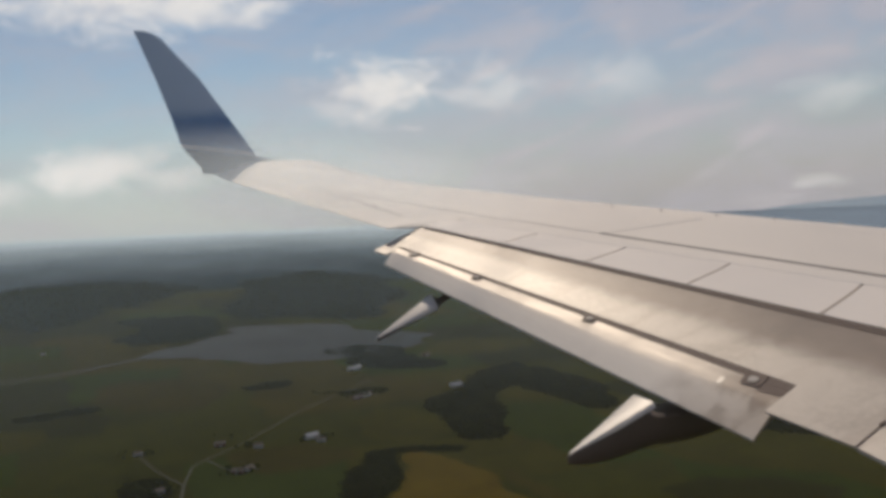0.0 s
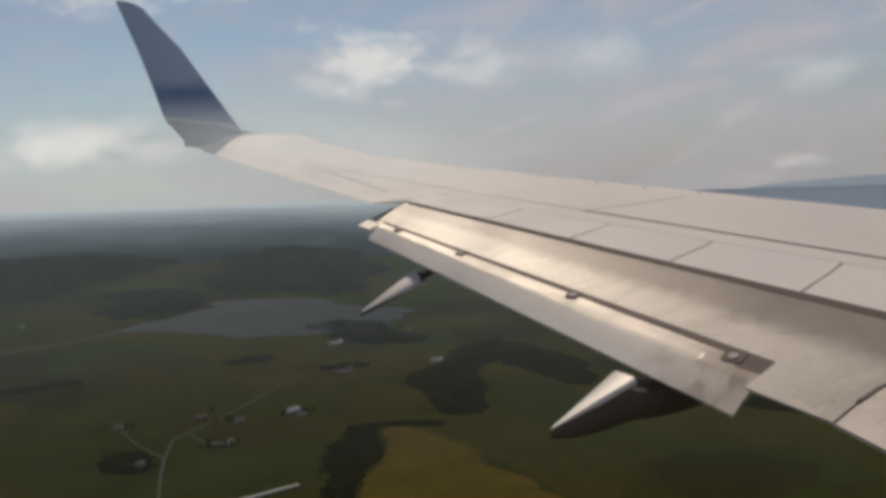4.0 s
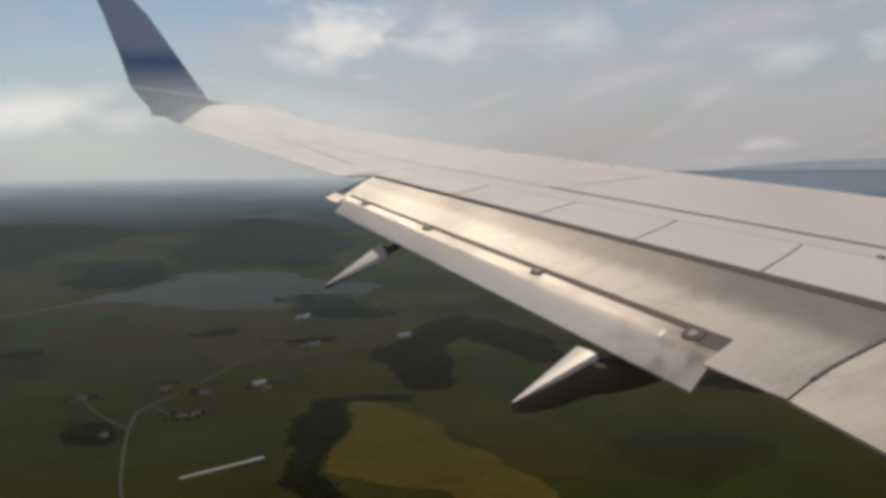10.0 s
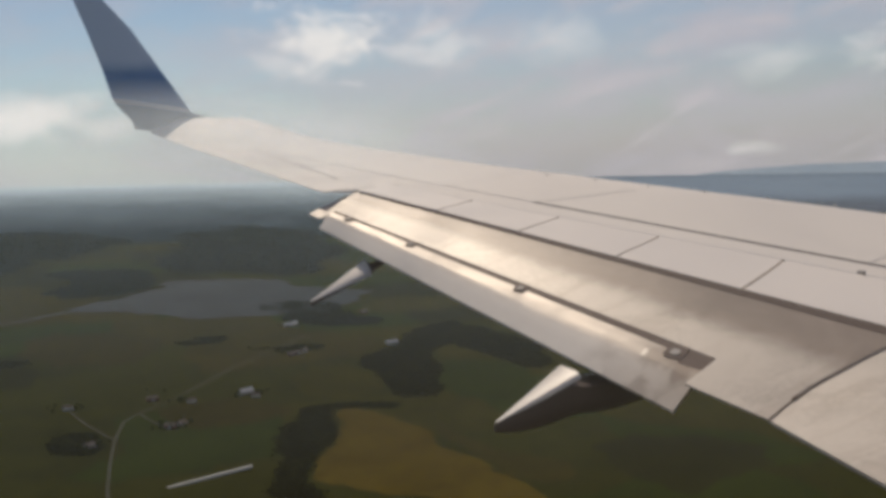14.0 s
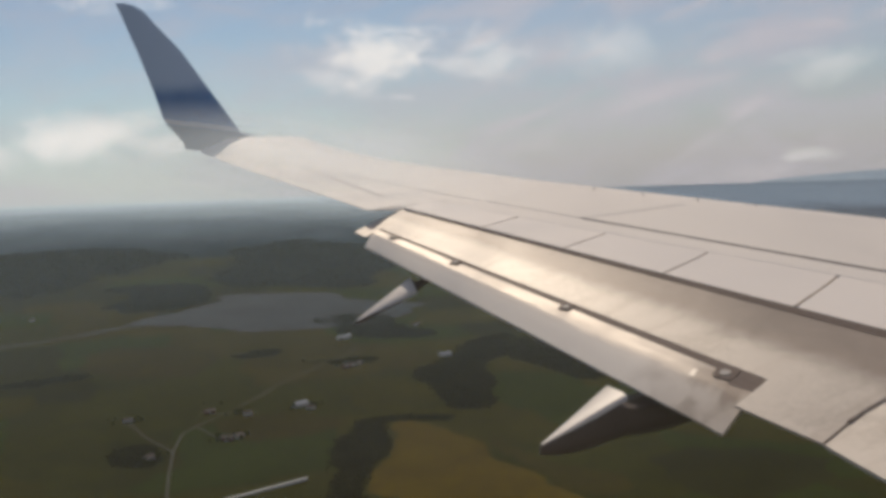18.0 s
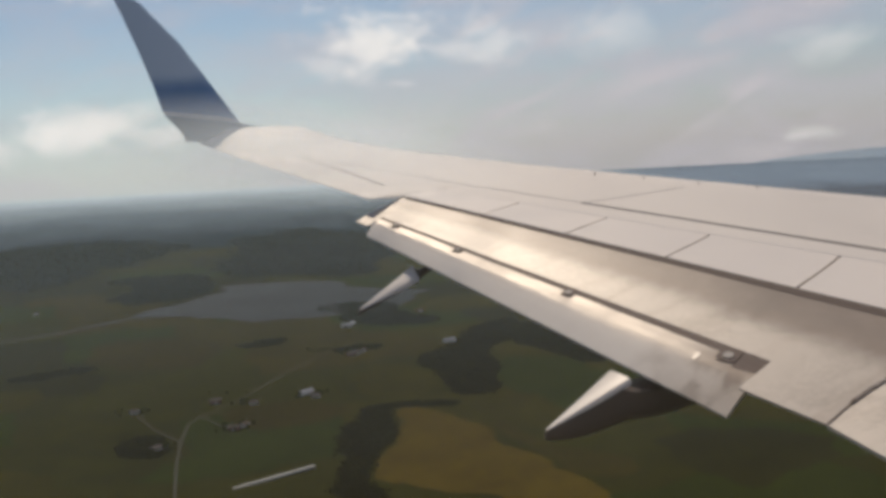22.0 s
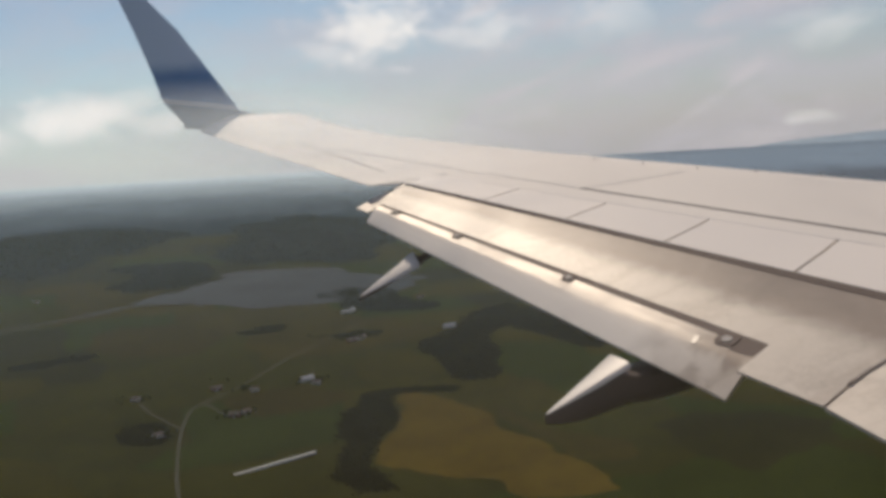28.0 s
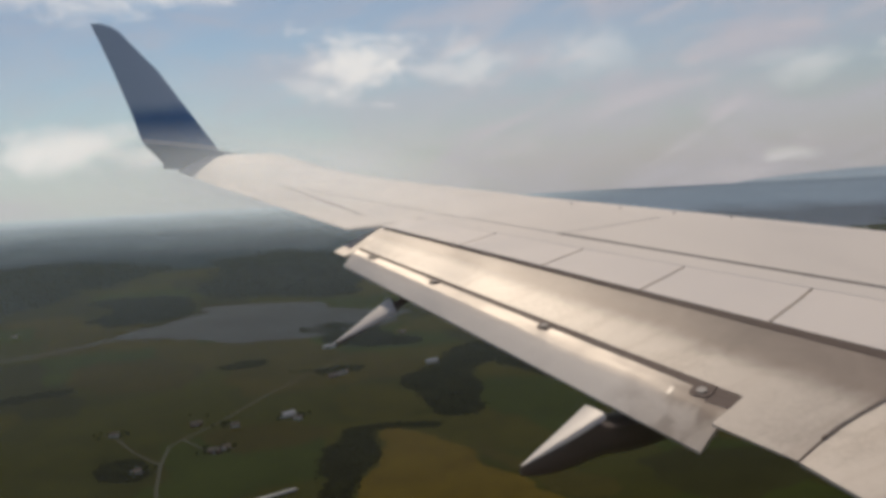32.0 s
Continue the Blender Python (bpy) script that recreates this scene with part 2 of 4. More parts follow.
# the bare front face ends in a worn, wavy edge along the crease; behind it the skin is painted
crease = n.math("MULTIPLY_ADD", sep.outputs["Y"], 0.2605, n.math("ADD", sep.outputs["X"], 5.69))
crease = n.math("MULTIPLY_ADD", n.math("SUBTRACT", n.noise(n.vector("MULTIPLY", p, (3.0, 2.0, 1.0)), 2.0, 4.0), 0.5), 0.06, crease)
bare_map = n.add("ShaderNodeMapRange")
bare_map.interpolation_type = "SMOOTHSTEP"
n.link(crease, bare_map.inputs["Value"])
bare_map.inputs["From Min"].default_value, bare_map.inputs["From Max"].default_value = -0.06, 0.045
bare = bare_map.outputs[0]
painted = n.ramp(n.math("MULTIPLY_ADD", fine, 0.3, n.math("MULTIPLY", blotch, 0.7)), [(0.3, (0.73, 0.67, 0.59)), (0.7, (0.83, 0.77, 0.69))], smooth=False)
skin_c = n.mix(dirt, n.mix(bare, painted, metal), (0.40, 0.335, 0.27))
n.link(n.mix(scorch, skin_c, (0.17, 0.115, 0.08)), b.inputs["Base Color"])
n.link(n.math("MULTIPLY", bare, n.math("MULTIPLY_ADD", dirt, -0.2, 0.25)), b.inputs["Metallic"])
streaks = n.noise(n.vector("MULTIPLY", n.vector("ADD", p, n.vector("MULTIPLY", sep.outputs["Y"], (0.283, 0.0, 0.0))), (22.0, 0.7, 6.0)), 1.0, 4.0, 0.6)
rough = n.math("MULTIPLY_ADD", streaks, 0.26, n.math("MULTIPLY_ADD", blotch, 0.2, 0.34))
n.link(n.math("ADD", n.math("MULTIPLY_ADD", dirt, 0.2, rough), n.math("MULTIPLY_ADD", bare, -0.22, 0.22)), b.inputs["Roughness"])
n.link(b.outputs[0], n.add("ShaderNodeOutputMaterial").inputs["Surface"])
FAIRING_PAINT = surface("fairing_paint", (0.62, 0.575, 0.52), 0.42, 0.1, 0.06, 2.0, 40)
# shade of the fairings' sides and keel is put into this brown
FAIRING_SHADE = surface("fairing_shade_brown", (0.088, 0.066, 0.056), 0.6, 0.0, 0.12, 2.0, 40)
COVE_SHADE = surface("cove_shade", (0.12, 0.09, 0.075), 0.7, 0.0, 0.2, 3.0, 40)
# brown for brackets and slot lips, and for gaps whose shade is drawn
GAP_BRACKET_BROWN = surface("gap_bracket_brown", (0.155, 0.118, 0.10), 0.7, 0.0, 0.15, 3.0, 40, spec=0.2)
LINE_DARK = surface("sealant_dark", (0.105, 0.088, 0.08), 0.7, 0.0, 0.2, 3.0, 40)
LINE_SOFT = surface("sealant_grey", (0.33, 0.31, 0.30), 0.7, 0.0, 0.15, 3.0, 40)
BRACKET = surface("bracket_steel", (0.36, 0.33, 0.30), 0.65, 0.0, 0.1, 8.0, 60)
WL_BLUE, n = material("winglet_blue")
p = n.add("ShaderNodeTexCoord").outputs["Object"]
sep = n.add("ShaderNodeSeparateXYZ")
n.link(p, sep.inputs[0])
b = n.add("ShaderNodeBsdfPrincipled")
# the blue is sprayed into the silver over a hand's width
rise = n.math("MULTIPLY_ADD", n.math("SUBTRACT", n.noise(p, 3.0, 3.0), 0.5), 0.12, sep.outputs["Z"])
spray = n.add("ShaderNodeMapRange")
spray.interpolation_type = "SMOOTHSTEP"
n.link(rise, spray.inputs["Value"])
spray.inputs["From Min"].default_value, spray.inputs["From Max"].default_value = 3.28, 3.62
grain = n.noise(p, 20.0, 3.0)
blue = n.ramp(grain, [(0.3, (0.052, 0.170, 0.36)), (0.7, (0.062, 0.19, 0.40))], smooth=False)
n.link(n.mix(spray.outputs[0], blue, (0.43, 0.53, 0.64)), b.inputs["Base Color"])
b.inputs["Roughness"].default_value = 0.42
n.link(b.outputs[0], n.add("ShaderNodeOutputMaterial").inputs["Surface"])
WL_STRIPE = surface("winglet_white", (0.55, 0.57, 0.62), 0.45, 0.0, 0.05, 1.0, 25)
WL_NAVY = surface("winglet_navy", (0.07, 0.13, 0.215), 0.45, 0.0, 0.08, 1.0, 25)
SKIN = surface("fuselage_white", (0.72, 0.72, 0.72), 0.45, 0.0, 0.05, 1.0, 25)
LINER = surface("window_liner", (0.45, 0.44, 0.42), 0.6, 0.0, 0.05, 3.0, 40)

# window acrylic, hazed by fine scratches and old smears
PANE, n = material("hazed_acrylic")
p = n.add("ShaderNodeTexCoord").outputs["Object"]
cloudy = n.noise(p, 9.0, 5.0, 0.6, 0.5)
# glare round the bright flap is mimicked by thicker haze mid-pane
d = n.vector("LENGTH", n.vector("MULTIPLY", n.vector("SUBTRACT", p, (0.02, 0.0, 0.02)), (7.0, 7.0, 9.0)))
bloom = n.math("EXPONENT", n.math("MULTIPLY", n.math("MULTIPLY", d, d), -1.0))
fac = n.math("MULTIPLY", n.math("MULTIPLY_ADD", bloom, 0.0175, 0.0028), n.math("MULTIPLY_ADD", cloudy, 0.8, 0.6))
clear = n.add("ShaderNodeBsdfTransparent")
milk = n.add("ShaderNodeBsdfTranslucent")
milk.inputs["Color"].default_value = (0.98, 0.93, 0.82, 1)
mixed = n.add("ShaderNodeMixShader")
n.link(fac, mixed.inputs[0])
n.link(clear.outputs[0], mixed.inputs[1])
n.link(milk.outputs[0], mixed.inputs[2])
n.link(mixed.outputs[0], n.add("ShaderNodeOutputMaterial").inputs["Surface"])

# ---------------------------------------------------------------- mesh helpers


def mesh_of(name, verts, faces, mat, smooth=False):
    me = bpy.data.meshes.new(name)
    me.from_pydata([tuple(v) for v in verts], [], faces)
    me.materials.append(mat)
    if smooth:
        me.polygons.foreach_set("use_smooth", [True] * len(me.polygons))
    me.update()
    return me


def part(name, bm, mat, parent=None, label="", smooth=False):
    """Links a bmesh, or (verts, faces), as one mesh object under a thing or a part."""
    if isinstance(bm, tuple):
        me = mesh_of(name, bm[0], bm[1], mat, smooth)
        b2 = bmesh.new()
        b2.from_mesh(me)
        bmesh.ops.recalc_face_normals(b2, faces=b2.faces)
        b2.to_mesh(me)
        b2.free()
        if smooth:
            me.set_sharp_from_angle(angle=radians(40))
    else:
        me = bpy.data.meshes.new(name)
        bmesh.ops.recalc_face_normals(bm, faces=bm.faces)
        bm.to_mesh(me)
        bm.free()
        me.materials.append(mat)
        if smooth:
            me.polygons.foreach_set("use_smooth", [True] * len(me.polygons))
            me.set_sharp_from_angle(angle=radians(40))
    ob = new(name, me)
    if parent is not None:
        ob.parent = parent
    if label:
        tagged(ob, label=label)
    return ob


def loft(rings, caps=True):
    """Skins closed rings of equal length."""
    verts, faces, k = [], [], len(rings[0])
    for ring in rings:
        verts += [tuple(v) for v in ring]
    for i in range(len(rings) - 1):
        for j in range(k):
            a, b = i * k + j, i * k + (j + 1) % k
            faces.append((a, b, b + k, a + k))
    if caps:
        faces.append(tuple(range(k)))
        faces.append(tuple(range((len(rings) - 1) * k, len(rings) * k)))
    return verts, faces


def box(x0, x1, y0, y1, z0, z1):
    v = [(x, y, z) for x in (x0, x1) for y in (y0, y1) for z in (z0, z1)]
    return v, [(0, 1, 3, 2), (4, 6, 7, 5), (0, 4, 5, 1), (2, 3, 7, 6), (0, 2, 6, 4), (1, 5, 7, 3)]


def joined(pieces):
    verts, faces = [], []
    for v, f in pieces:
        k = len(verts)
        verts += list(v)
        faces += [tuple(i + k for i in q) for q in f]
    return verts, faces


# ---------------------------------------------------------------- the airliner: wing
TILT = 0.16156


def plane_z(y):
    return TILT * (y - 1.88)


def x_lead(y):
    return -0.544 * (y - 1.88) + 0.0


def x_trail(y):
    return -5.46 - 0.27 * y if y > 5.9 else -7.05 + 0.0 * y


def x_hinge(y):
    return -2.03 - 0.486 * y


def x_seam(y):
    return -1.85 - 0.466 * y


def x_spoil(y):
    return -3.97 - 0.366 * y


PROFILE_X = [0.0, 0.004, 0.015, 0.04, 0.08, 0.14, 0.22, 0.32, 0.44, 0.56, 0.68, 0.8, 1.0]
PROFILE_Z = [-0.050, -0.036, -0.021, -0.004, 0.010, 0.020, 0.024, 0.021, 0.012, 0.004, 0.0, 0.0, 0.0]


def top_z(x, y):
    """Height of the wing's upper skin."""
    c = x_lead(y) - x_trail(y)
    s = (x_lead(y) - x) / c
    # the nose is washed out towards the tip
    twist = float(np.interp(s, [0.12, 0.5], [1.0, 0.0])) * float(np.interp(y, [4.0, 8.9, 12.8, 16.9], [0.10, 0.055, -0.035, -0.05]))
    upturn = 0.19 * max(0.0, (y - 15.0) / 1.9) ** 1.8 * float(np.interp(s, [0.0, 0.15, 0.55, 0.85, 1.0], [0.75, 1.0, 1.1, 0.75, 0.15]))
    return plane_z(y) + c * float(np.interp(s, PROFILE_X, PROFILE_Z)) + twist + upturn


airliner = new("airliner")
airliner.location = (0, 0, BASE)
tagged(airliner, "white and grey jet airliner with lowered flaps and a blue-banded winglet", "aircraft")


def wing_ring(y, rear, up=20):
    """Section of the wing from the nose to x = rear, over and back under."""
    c = x_lead(y) - x_trail(y)
    e = (x_lead(y) - rear) / c
    cuts = [e * (i / up) ** 1.6 for i in range(up + 1)]
    top = [(x_lead(y) - c * s, y, top_z(x_lead(y) - c * s, y)) for s in cuts]
    thick = 0.125 * c
    low = []
    for s in reversed(cuts[1:]):
        deep = thick * (math.sqrt(max(s, 0)) * 1.55 * (1 - s) + 0.10 * s + 0.03 * (1 - s))
        x = x_lead(y) - c * s
        low.append((x, y, top_z(x, y) - max(deep * (1.0 if rear > x_trail(y) + 0.1 else 1.0 - 0.85 * s * s), 0.005)))
    return top + low


inner_ys = [1.2, 3.0, 4.5, 5.9, 7, 8, 9, 10, 11, 11.617]
wing_box = part("wing_box", loft([wing_ring(y, x_hinge(y) + 0.01) for y in inner_ys]), WING_PAINT, airliner, "pale grey painted wing skin", smooth=True)
outer_ys = [11.62, 12.1, 12.6, 13.4, 14.3, 15.2, 16.0, 16.6, 16.9]
outer_wing = part("outer_wing", loft([wing_ring(y, x_trail(y)) for y in outer_ys]), WING_PAINT, airliner, "pale grey outer wing skin", smooth=True)


def strip(points, half, mat, name, parent, lift=0.003):
    """A narrow flat seam along points (x, y) on the upper skin."""
    verts, faces = [], []
    for i, (x, y) in enumerate(points):
        a = points[max(i - 1, 0)]
        b = points[min(i + 1, len(points) - 1)]
        d = Vector((b[0] - a[0], b[1] - a[1])).normalized() * half
        for s in (1, -1):
            px, py = x - d.y * s, y + d.x * s
            verts.append((px, py, top_z(px, py) + lift))
        for s in (1, -1):
            px, py = x - d.y * s, y + d.x * s
            verts.append((px, py, top_z(px, py) - 0.004))
    for i in range(len(points) - 1):
        a, b = 4 * i, 4 * i + 4
        faces += [(a, a + 1, b + 1, b), (a, b, b + 2, a + 2), (a + 1, a + 3, b + 3, b + 1)]
    return part(name, (verts, faces), mat, parent)


def line(f, y0, y1, count=24):
    return [(f(y0 + (y1 - y0) * i / count), y0 + (y1 - y0) * i / count) for i in range(count + 1)]


strip(line(x_seam, 5.0, 10.4), 0.023, LINE_DARK, "spar_seam", wing_box)
strip(line(x_seam, 10.42, 11.6), 0.008, LINE_SOFT, "spar_seam", wing_box)
strip(line(x_hinge, 5.0, 11.2), 0.006, LINE_SOFT, "hinge_seam", wing_box, 0.004)
strip([(-6.68 + 1.10 * s / 8, 10.40 - 0.11 * math.sin(s / 8 * 1.5)) for s in range(9)], 0.006, LINE_SOFT, "panel_seam", wing_box)
strip([(x_seam(7.4) + 1.3 * s / 8, 7.4 + 0.25 * s / 8) for s in range(9)], 0.005, LINE_SOFT, "panel_seam", wing_box)
strip(line(lambda y: -2.38 - 0.424 * y, 11.63, 14.6), 0.007, LINE_SOFT, "aileron_seam", outer_wing)
strip(line(lambda y: -5.85 - 0.195 * y, 12.3, 15.0), 0.010, LINE_DARK, "aileron_seam", outer_wing)
strip([(-8.50 + 0.85 * s / 8, 11.632 + 0.20 * s / 8) for s in range(9)], 0.008, LINE_DARK, "flap_end_seam", outer_wing)

# small studs behind the leading edge
for sx, sy in ((-6.02, 11.45), (-5.70, 10.92), (-5.385, 10.35), (-5.02, 9.875), (-4.62, 9.40), (-4.22, 8.92)):
    bm = bmesh.new()
    bmesh.ops.create_cone(bm, cap_ends=True, segments=8, radius1=0.013, radius2=0.009, depth=0.022,
                          matrix=Matrix.Translation((sx, sy, top_z(sx, sy) + 0.012)))
    part("stud", bm, BRACKET, wing_box)

bm = bmesh.new()
bmesh.ops.create_cube(bm, size=1.0, matrix=Matrix.Translation((-5.53, 7.22, top_z(-5.53, 7.22) + 0.014)) @ Matrix.Diagonal((0.035, 0.06, 0.03, 1)))
bmesh.ops.bevel(bm, geom=list(bm.edges), offset=0.006, segments=2, affect="EDGES", profile=0.5)
part("hinge_lug", bm, BRACKET, wing_box, "small pale hinge lug")

# spoiler panels, cut square to their hinge line
CUTS = [4.9, 6.05, 7.21, 8.28, 9.31, 10.36, 11.60]


def slanted(y_te, s):
    """Point on a cut: s = 0 on the trailing edge, 1 on the hinge."""
    x0 = x_spoil(y_te)
    k = 0.66
    # the hinge lies where x0 + d = x_hinge(y_te + k d)
    d = (x_hinge(y_te) - x0) / (1 + 0.486 * k)
    return x0 + d * s, y_te + k * d * s


for i in range(len(CUTS) - 1):
    y0, y1 = CUTS[i] + 0.012, CUTS[i + 1] - 0.012
    verts, faces, NS, NY = [], [], 6, 8
    for lay in (0, 1):
        for a in range(NS + 1):
            s = a / NS * 0.985
            for b in range(NY + 1):
                x, y = slanted(y0 + (y1 - y0) * b / NY, s)
                z = top_z(x, y) + 0.006
                verts.append((x, y, z - (0.014 + 0.05 * s if lay else 0)))
    k = (NS + 1) * (NY + 1)
    for a in range(NS):
        for b in range(NY):
            q = a * (NY + 1) + b
            faces.append((q, q + 1, q + NY + 2, q + NY + 1))
            faces.append((k + q, k + q + NY + 1, k + q + NY + 2, k + q + 1))
    for b in range(NY):
        faces.append((b, k + b, k + b + 1, b + 1))
        q = NS * (NY + 1) + b
        faces.append((q, q + 1, k + q + 1, k + q))
    for a in range(NS):
        q = a * (NY + 1)
        faces.append((q, q + NY + 1, k + q + NY + 1, k + q))
        q += NY
        faces.append((q, k + q, k + q + NY + 1, q + NY + 1))
    part("spoiler_panel", (verts, faces), SPOILER_PAINT, wing_box, smooth=False)

# cove under the spoilers, its shade put into a dark brown colour
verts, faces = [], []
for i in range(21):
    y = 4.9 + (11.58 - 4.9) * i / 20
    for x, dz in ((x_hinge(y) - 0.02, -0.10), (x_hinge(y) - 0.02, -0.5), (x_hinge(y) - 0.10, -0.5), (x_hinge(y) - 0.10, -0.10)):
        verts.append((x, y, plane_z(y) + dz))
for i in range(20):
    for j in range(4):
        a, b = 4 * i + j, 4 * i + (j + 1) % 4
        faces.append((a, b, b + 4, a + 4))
part("flap_cove", (verts, faces), COVE_SHADE, wing_box)


# ---- main flap: surface from under the spoilers to its trailing edge
def x_main(y):
    """Trailing edge of the main flap, where the aft flap comes out."""
    return -7.21 - (y - 6.73) * 0.283


def main_point(y, s):
    """s = 0 at the spoilers' edge, 1 at the trailing edge; below 0 it dips under the spoilers."""
    x0, x1 = x_spoil(y), x_main(y)
    front = -0.014 - 0.001 * (11.6 - y) / 5.5
    rear = 0.25 - 0.105 * (y - 6.7) / 4.9
    if s >= 0:
        x = x0 + (x1 - x0) * s
        dz = front - (rear + front) * (0.85 * s + 0.15 * s * s)
    else:
        x = x0 - s * 0.45
        dz = front - 0.22 * s * s - 0.02 * -s
    return x, y, plane_z(y) + dz


FLAP_IN, FLAP_OUT, AFT_IN, AFT_OUT = 6.11, 11.60, 6.70, 11.36


def tail_reach(y):
    """How far the flap runs on behind the aft flap's line, at both its ends."""
    return 0.33 if y < AFT_IN else 0.18 if y > AFT_OUT else 0.004


def flap_skin(rows=20):
    """The main flap as one shell; UV: along the span, and from under the spoilers (0) to the trailing edge (1)."""
    span = [FLAP_IN + (AFT_IN - 0.014 - FLAP_IN) * i / 5 for i in range(6)] + [AFT_IN + 0.001 + (AFT_OUT - AFT_IN - 0.002) * i / 20 for i in range(21)] + [AFT_OUT + 0.014, FLAP_OUT]
    rings = []
    for y in span:
        top = [main_point(y, -1.0 + 2.0 * i / rows) for i in range(rows + 1)]
        x, _, z = top[-1]
        reach = tail_reach(y)
        top.append((x - reach, y - 0.33 * reach, z - (0.40 if y > AFT_OUT else 0.29) * reach))
        k = len(top) - 1
        low = [(px, py, pz - 0.012 - 0.10 * (1 - i / k)) for i, (px, py, pz) in enumerate(top)]
        rings.append(top + low[::-1])
    ob = part("main_flap", loft(rings), FLAP_PAINT, airliner, "smudged grey-white main flap, darker along its nose", smooth=True)
    layer = ob.data.uv_layers.new(name="UVMap")
    k = 2 * (rows + 2)
    for poly in ob.data.polygons:
        for li, vi in zip(poly.loop_indices, poly.vertices):
            j = vi % k
            j = j if j <= rows + 1 else k - 1 - j
            layer.data[li].uv = ((vi // k) / (len(span) - 1), min(j / rows, 1.0))
    return ob


main_flap = flap_skin()


def off_nose_paint(ob):
    """Maps a whole part into the flap paint behind the nose band."""
    layer = ob.data.uv_layers.new(name="UVMap")
    for item in layer.data:
        item.uv = (0.3, 1.0)


# shaded gap between spoilers and flap nose, laid in as a brown strip
verts, faces = [], []
for i in range(25):
    y = FLAP_IN + (FLAP_OUT - 0.05 - FLAP_IN) * i / 24
    wide = 0.016 + 0.046 * ((FLAP_OUT - y) / 5.5) ** 1.2
    x, _, z = main_point(y, 0.0)
    x2, _, z2 = main_point(y, 0.1)
    fall = (z2 - z) / (x2 - x)
    verts += [(x - 0.002, y, z + 0.019), (x - wide, y, z - fall * wide + 0.005), (x - wide, y, z - fall * wide - 0.01), (x - 0.002, y, z - 0.01)]
for i in range(24):
    for j in range(4):
        p, q = 4 * i + j, 4 * i + (j + 1) % 4
        faces.append((p, q, q + 4, p + 4))
part("spoiler_gap", (verts, faces), GAP_BRACKET_BROWN, main_flap, "brown strip for the shaded gap at the spoilers")


# ---- aft flap
def aft_ring(y):
    x, _, z = main_point(y, 1.0)
    f = (y - AFT_IN) / (AFT_OUT - AFT_IN)
    dx, dz, slide = -0.43 + 0.21 * f, -0.255 + 0.095 * f, -0.14
    # a flatter front half, then a crease and a steeper rear half; the ends are square to the hinge
    knee = (0.50 * dx, (0.43 - 0.17 * f) * dz)
    top = [(x + 0.03, y, z - 0.012)]
    for i in range(5):
        u = i / 5
        top.append((x - 0.012 + (knee[0] + 0.012) * u, y + slide * 0.5 * u, z - 0.008 + (knee[1] + 0.008) * (0.94 * u + 0.06 * u * u)))
    for i in range(6):
        u = i / 5
        top.append((x + knee[0] + (dx - knee[0]) * u, y + slide * (0.5 + 0.5 * u), z + knee[1] + (dz - knee[1]) * (0.82 * u + 0.18 * u * u)))
    k = len(top) - 1
    low = [(px, py, pz - 0.012 - 0.05 * (1 - i / k)) for i, (px, py, pz) in enumerate(top)]
    return top + low[::-1]


aft_flap = part("aft_flap", loft([aft_ring(AFT_IN + (AFT_OUT - AFT_IN) * i / 20) for i in range(21)]), AFT_METAL, airliner, "bare metal aft flap with brownish stains", smooth=True)
aft_flap.data.set_sharp_from_angle(angle=radians(8))
# shadow gap between the two flaps, drawn as a dark brown strip
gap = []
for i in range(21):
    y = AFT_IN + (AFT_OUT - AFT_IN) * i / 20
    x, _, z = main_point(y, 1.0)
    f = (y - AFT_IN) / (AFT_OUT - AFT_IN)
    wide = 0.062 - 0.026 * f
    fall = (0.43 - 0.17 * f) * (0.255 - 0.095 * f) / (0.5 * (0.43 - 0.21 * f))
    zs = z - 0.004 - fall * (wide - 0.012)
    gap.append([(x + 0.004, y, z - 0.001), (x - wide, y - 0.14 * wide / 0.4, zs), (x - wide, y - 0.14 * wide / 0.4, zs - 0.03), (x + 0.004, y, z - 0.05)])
part("flap_slot", loft(gap), GAP_BRACKET_BROWN, aft_flap)

# hinge brackets in the slot, each a dark yoke round a pale pin
def on_aft(y, back):
    """A frame on the front face of the aft flap, back metres behind the slot."""
    ring_a, ring_b = aft_ring(y), aft_ring(y + 0.05)
    a, b, c = Vector(ring_a[1]), Vector(ring_a[5]), Vector(ring_b[1])
    d = (b - a).normalized()
    up = d.cross(c - a).normalized()
    up = up if up.z > 0 else -up
    turn = Matrix((d, up.cross(d), up)).transposed().to_4x4()
    return Matrix.Translation(a + d * back) @ turn


for by in (11.02, 9.95, 8.47, 6.96):
    big = 0.8 + 0.2 * (11.5 - by) / 4.5 + (0.2 if by < 7.5 else 0.0)
    at = on_aft(by, 0.055 * big)
    bm = bmesh.new()
    bmesh.ops.create_cube(bm, size=1.0, matrix=at @ Matrix.Diagonal((0.115 * big, 0.125 * big, 0.016, 1)))
    bmesh.ops.bevel(bm, geom=[e for e in bm.edges if abs((at.inverted() @ e.verts[0].co - at.inverted() @ e.verts[1].co).z) > 0.01], offset=0.028 * big, segments=3, affect="EDGES", profile=0.5)
    yoke = part("hinge_bracket", bm, GAP_BRACKET_BROWN, aft_flap, "dark hinge bracket")
    bm = bmesh.new()
    bmesh.ops.create_cone(bm, cap_ends=True, segments=6, radius1=0.036 * big, radius2=0.033 * big, depth=0.030, matrix=at @ Matrix.Translation((0.01, 0, 0)) @ Matrix.Diagonal((0.85, 1.0, 1.0, 1)))
    part("hinge_pin", bm, BRACKET, yoke)

